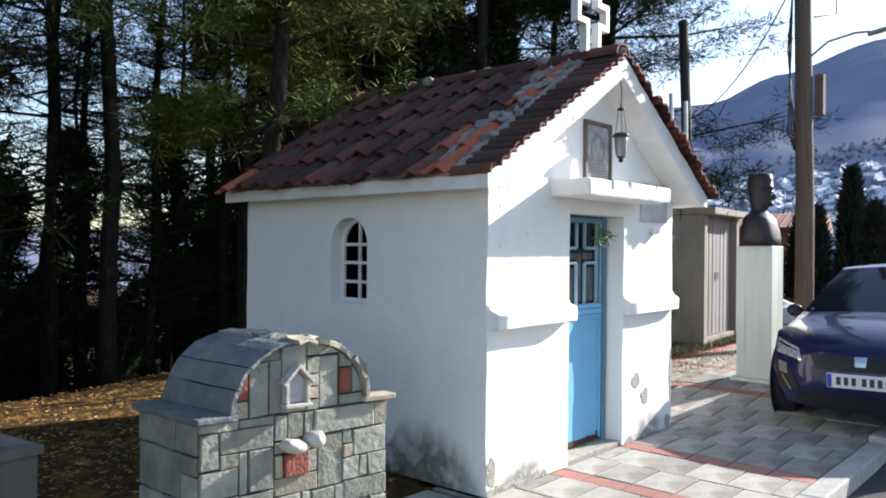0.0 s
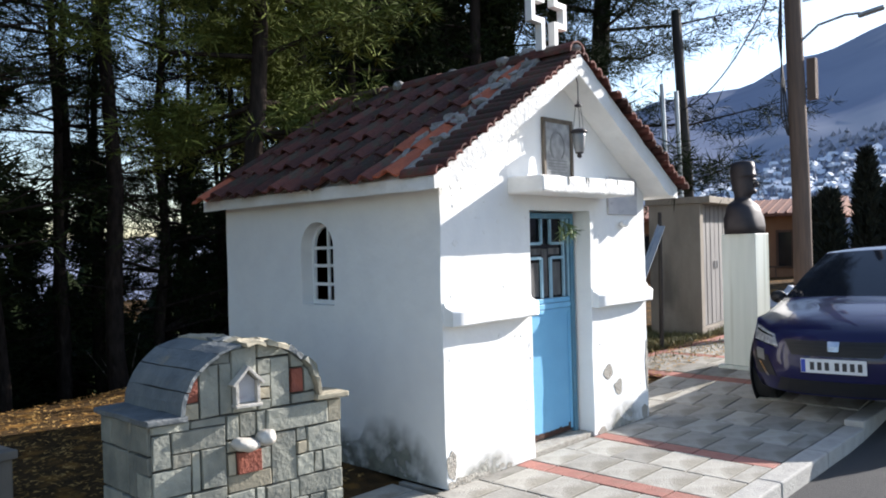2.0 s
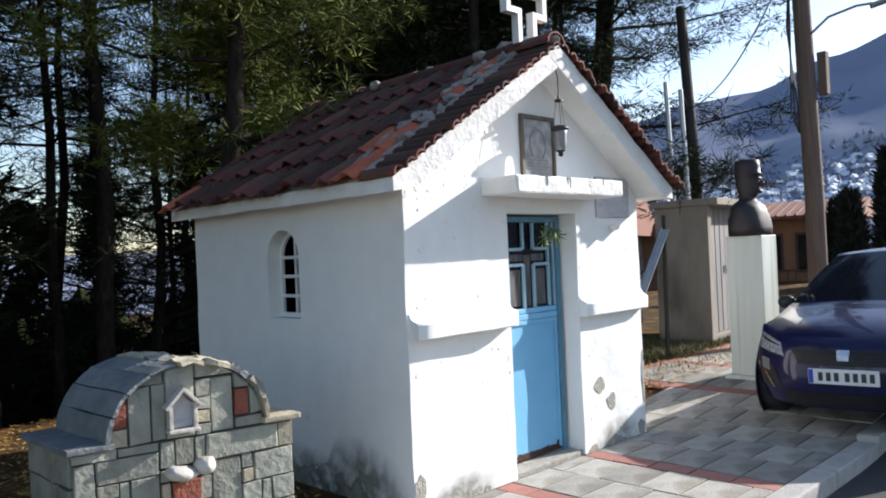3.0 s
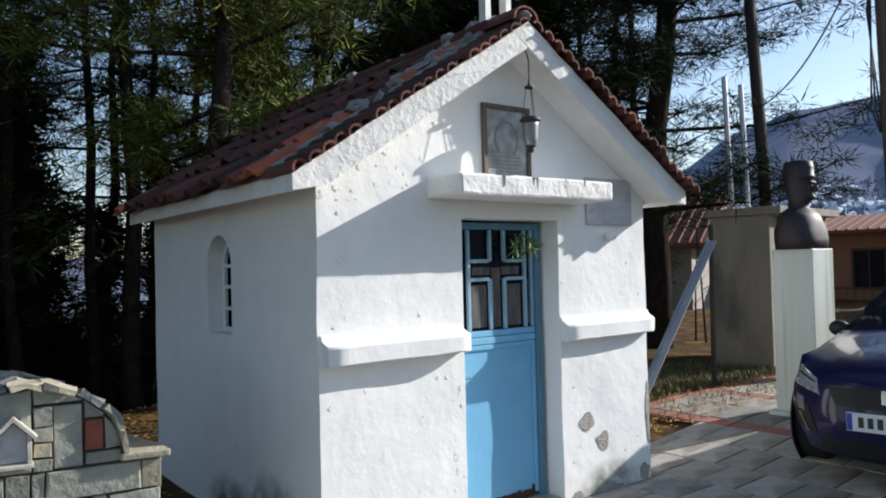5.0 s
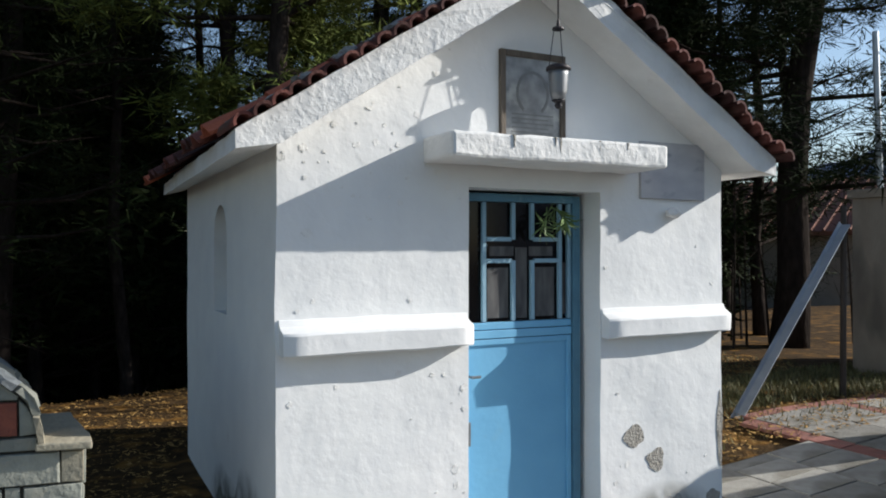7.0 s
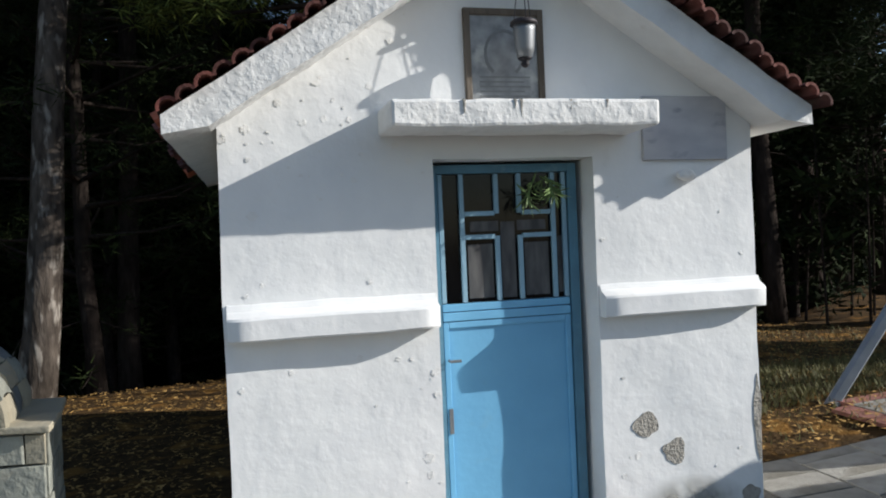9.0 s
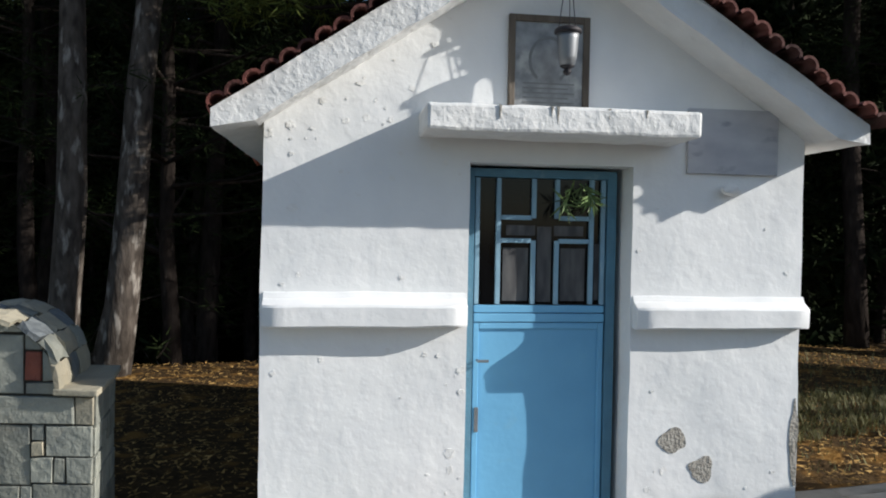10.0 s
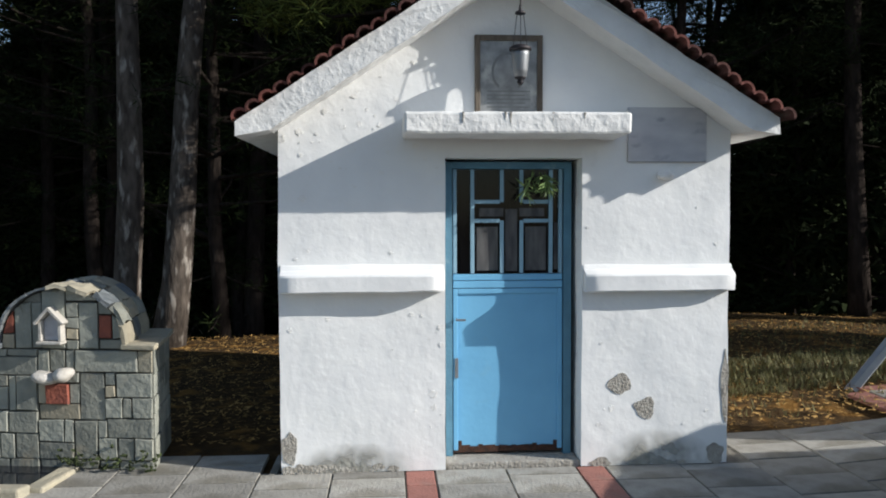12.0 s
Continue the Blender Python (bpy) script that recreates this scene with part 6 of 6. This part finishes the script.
def build_car():
    car = thing("parked_car", "dark blue hatchback parked half on the pavement", "car", pose(0, 0, 0))
    car.matrix_basis = Matrix.Translation((3.14, -1.37, 0.025)) @ Matrix.Rotation(radians(181), 4, "Z") @ Matrix.Rotation(radians(1.3), 4, "X") @ Matrix.Diagonal((0.94, 0.94, 1.0, 1))
    front = [(-0.05, 0.20, 0.78, 0.40, 0.0), (0.0, 0.34, 0.83, 0.42, 0.0), (0.0, 0.50, 0.845, 0.42, 0.0), (-0.02, 0.61, 0.84, 0.42, 0.0), (-0.06, 0.69, 0.825, 0.42, 0.01), (-0.14, 0.745, 0.80, 0.38, 0.02),
            (-0.34, 0.82, 0.79, 0.28, 0.035), (-0.6, 0.875, 0.79, 0.16, 0.045), (-0.88, 0.925, 0.785, 0.07, 0.045), (-1.06, 0.95, 0.77, 0.02, 0.03)]
    cabin = [(-1.09, 0.96, 0.75, 0.02, 0.02), (-1.42, 1.165, 0.665, 0.05, 0.025), (-1.78, 1.365, 0.55, 0.06, 0.03), (-1.86, 1.385, 0.545, 0.06, 0.03), (-2.3, 1.40, 0.535, 0.0, 0.035), (-2.9, 1.385, 0.525, 0.0, 0.035),
            (-3.4, 1.31, 0.52, -0.05, 0.03), (-3.85, 1.02, 0.63, -0.08, 0.02), (-3.98, 0.92, 0.72, -0.12, 0.02), (-4.05, 0.6, 0.78, -0.2, 0.0), (-4.0, 0.25, 0.76, -0.2, 0.0)]
    rows = front + cabin
    cols = 16

    def spot(row, u):
        X, z, hw, sweep, crown = row
        return Vector((X - sweep * abs(u) ** 2.6, hw * u, z - crown * u * u))
    bm = bmesh.new()
    grid = [[bm.verts.new(spot(r, 2 * k / cols - 1)) for k in range(cols + 1)] for r in rows]
    for i in range(len(rows) - 1):
        if i in (10, 11, 16):
            continue
        for k in range(cols):
            bm.faces.new((grid[i][k], grid[i][k + 1], grid[i + 1][k + 1], grid[i + 1][k]))
    levels = [(0.20, 0.85), (0.34, 0.885), (0.50, 0.893), (0.61, 0.888), (0.70, 0.875), (0.79, 0.855)]
    for s, e in ((-1, 0), (1, cols)):
        side = {}
        for i in range(6, 19):
            X = rows[i][0] - rows[i][3]
            side[i] = [bm.verts.new((X, s * w * (1 if i < 17 else 0.96), z)) for z, w in levels]
        for k in range(5):
            bm.faces.new((grid[k][e], grid[k + 1][e], side[6][k + 1], side[6][k]))
        bm.faces.new((grid[5][e], grid[6][e], side[6][5]))
        for i in range(6, 18):
            for k in range(5):
                bm.faces.new((side[i][k], side[i][k + 1], side[i + 1][k + 1], side[i + 1][k]))
            if i < 10:
                bm.faces.new((side[i][5], grid[i][e], grid[i + 1][e], side[i + 1][5]))
            else:
                if 10 <= i <= 16:
                    bmw = bmesh.new()
                    q = [v.co.copy() for v in (side[i][5], grid[i][e], grid[i + 1][e], side[i + 1][5])]
                    bmw.faces.new([bmw.verts.new(p) for p in q])
                    bmesh.ops.recalc_face_normals(bmw, faces=bmw.faces)
                    part("side_window", bmw, CARGLASS, car, "dark side glass")
                else:
                    bm.faces.new((side[i][5], grid[i][e], grid[i + 1][e], side[i + 1][5]))
        tail = [side[18][k] for k in range(6)]
        bm.faces.new((grid[18][e], tail[5], tail[4], grid[19][e]))
        bm.faces.new((grid[19][e], tail[4], tail[3], tail[2], tail[1], tail[0], grid[20][e]))
    bmesh.ops.recalc_face_normals(bm, faces=bm.faces)
    part("body", bm, CARPAINT, car, "glossy dark blue bodywork", smooth=True)
    for rows_used, name in (((10, 11, 12), "windscreen"), ((16, 17), "rear_window")):
        g = bmesh.new()
        vs = [[g.verts.new(spot(rows[i], 2 * k / cols - 1)) for k in range(cols + 1)] for i in rows_used]
        for a, b in zip(vs, vs[1:]):
            for k in range(cols):
                g.faces.new((a[k], a[k + 1], b[k + 1], b[k]))
        bmesh.ops.recalc_face_normals(g, faces=g.faces)
        part(name, g, CARGLASS, car, "dark reflecting glass", smooth=True)

    def nose(y, z):
        u = min(1.0, abs(y) / 0.84)
        for a, b in zip(rows, rows[1:6]):
            if a[1] <= z <= b[1]:
                t = (z - a[1]) / (b[1] - a[1])
                return a[0] + (b[0] - a[0]) * t - (a[3] + (b[3] - a[3]) * t) * (abs(y) / (a[2] + (b[2] - a[2]) * t)) ** 2.6
        return rows[0][0] - 0.4 * u ** 2.6

    def patch(corners, proud, nu=10, nv=4, back=0.03):
        """A piece that follows the curve of the nose between four corners in y and z."""
        g = bmesh.new()
        (a, b, c, d) = [Vector((p[0], p[1], 0)) for p in corners]
        face, rear = [], []
        for j in range(nv + 1):
            v = j / nv
            lo, hi = a.lerp(d, v), b.lerp(c, v)
            fr, rr = [], []
            for i in range(nu + 1):
                p = lo.lerp(hi, i / nu)
                X = nose(p.x, p.y)
                fr.append(g.verts.new((X + proud, p.x, p.y)))
                rr.append(g.verts.new((X - back, p.x, p.y)))
            face.append(fr)
            rear.append(rr)
        for j in range(nv):
            for i in range(nu):
                g.faces.new((face[j][i], face[j][i + 1], face[j + 1][i + 1], face[j + 1][i]))
        for i in range(nu):
            g.faces.new((face[0][i], rear[0][i], rear[0][i + 1], face[0][i + 1]))
            g.faces.new((face[nv][i], face[nv][i + 1], rear[nv][i + 1], rear[nv][i]))
        for j in range(nv):
            g.faces.new((face[j][0], face[j + 1][0], rear[j + 1][0], rear[j][0]))
            g.faces.new((face[j][nu], rear[j][nu], rear[j + 1][nu], face[j + 1][nu]))
        bmesh.ops.recalc_face_normals(g, faces=g.faces)
        return g
    grille = part("grille", patch([(-0.36, 0.535), (0.36, 0.535), (0.44, 0.655), (-0.44, 0.655)], 0.006), BLACKPL, car, "black honeycomb grille")
    for k in range(4):
        z = 0.55 + k * 0.027
        part("grille_slat", patch([(-0.36 - k * 0.015, z), (0.36 + k * 0.015, z), (0.362 + k * 0.015, z + 0.010), (-0.362 - k * 0.015, z + 0.010)], 0.011, 10, 1), BLACKPL, grille)
    badge = part("badge", patch([(-0.042, 0.575), (0.042, 0.575), (0.05, 0.655), (-0.05, 0.655)], 0.016, 3, 2), CHROME, car, "plain chrome badge")
    part("lower_intake", patch([(-0.55, 0.215), (0.55, 0.215), (0.48, 0.33), (-0.48, 0.33)], 0.006), BLACKPL, car)
    g = bmesh.new()
    box(g, (0.012, -0.262, 0.40), (0.028, 0.262, 0.515), bevel=0.004)
    plate = part("number_plate", g, PLATE, car, "white plate with blue end band and plain dark bars")
    g = bmesh.new()
    box(g, (0.0285, -0.258, 0.405), (0.0295, -0.222, 0.51))
    part("plate_band", g, PLATE_BLUE, plate)
    for k in range(7):
        g = bmesh.new()
        y = -0.185 + 0.06 * k + (0.02 if k > 2 else 0)
        box(g, (0.0285, y, 0.425), (0.0295, y + 0.036, 0.49))
        part("plate_bar", g, INK, plate)
    for s in (-1, 1):
        q = lambda *pts: [(s * y, z) for y, z in pts]
        h = part("headlight", patch(q((0.50, 0.585), (0.80, 0.615), (0.82, 0.735), (0.55, 0.685)), 0.007, 8, 4), LENS, car, "clear headlight")
        part("headlight_rim", patch(q((0.51, 0.582), (0.80, 0.611), (0.80, 0.620), (0.51, 0.591)), 0.010, 8, 1), CHROME, h)
        part("daylight_strip", patch(q((0.56, 0.655), (0.80, 0.70), (0.80, 0.715), (0.56, 0.668)), 0.011, 8, 1), CHROME, h)
        part("side_vent", patch(q((0.53, 0.33), (0.79, 0.33), (0.80, 0.53), (0.62, 0.50)), 0.005, 8, 4), BLACKPL, car)
        part("vent_trim", patch(q((0.61, 0.32), (0.635, 0.32), (0.74, 0.44), (0.71, 0.44)), 0.014, 2, 5), CHROME, car, "silver vent trim")
        part("fog_lamp", patch(q((0.66, 0.45), (0.76, 0.46), (0.77, 0.555), (0.67, 0.545)), 0.009, 3, 3), GREYMETAL, car)
        g = bmesh.new()
        bmesh.ops.create_icosphere(g, subdivisions=3, radius=1.0, matrix=Matrix.Translation((-1.45, s * 0.93, 0.93)) @ Matrix.Diagonal((0.06, 0.085, 0.065, 1)))
        tube(g, [(-1.40, s * 0.84, 0.90), (-1.41, s * 0.93, 0.90)], 0.025, 8)
        part("wing_mirror", g, BLACKPL, car, "dark wing mirror", smooth=True)
        for X in (-0.80, -3.36):
            w = thing("wheel", "", "")
            w.parent = car
            w.matrix_basis = Matrix.Translation((X, s * 0.80, 0.305))
            g = bmesh.new()
            turned(g, [(0.20, -0.09), (0.29, -0.10), (0.31, -0.08), (0.31, 0.08), (0.29, 0.10), (0.20, 0.09)], 28, Matrix.Rotation(radians(90), 4, "X"))
            part("tyre", g, RUBBER, w, smooth=True)
            g = bmesh.new()
            for k in range(5):
                mm = Matrix.Rotation(k * math.tau / 5, 4, "Y")
                box(g, (-0.025, 0.09 * s - 0.012, 0.03), (0.025, 0.09 * s + 0.012, 0.195), mm)
            turned(g, [(0.05, -0.013), (0.05, 0.013)], 14, Matrix.Translation((0, 0.095 * s, 0)) @ Matrix.Rotation(radians(90), 4, "X"))
            part("rim", g, GREYMETAL, w)
            g = bmesh.new()
            turned(g, [(0.36, -0.004), (0.36, 0.004)], 28, Matrix.Translation((0, 0.0855 * s, 0.01)) @ Matrix.Rotation(radians(90), 4, "X"))
            part("wheel_arch", g, BLACKPL, w)


build_car()


pavement()
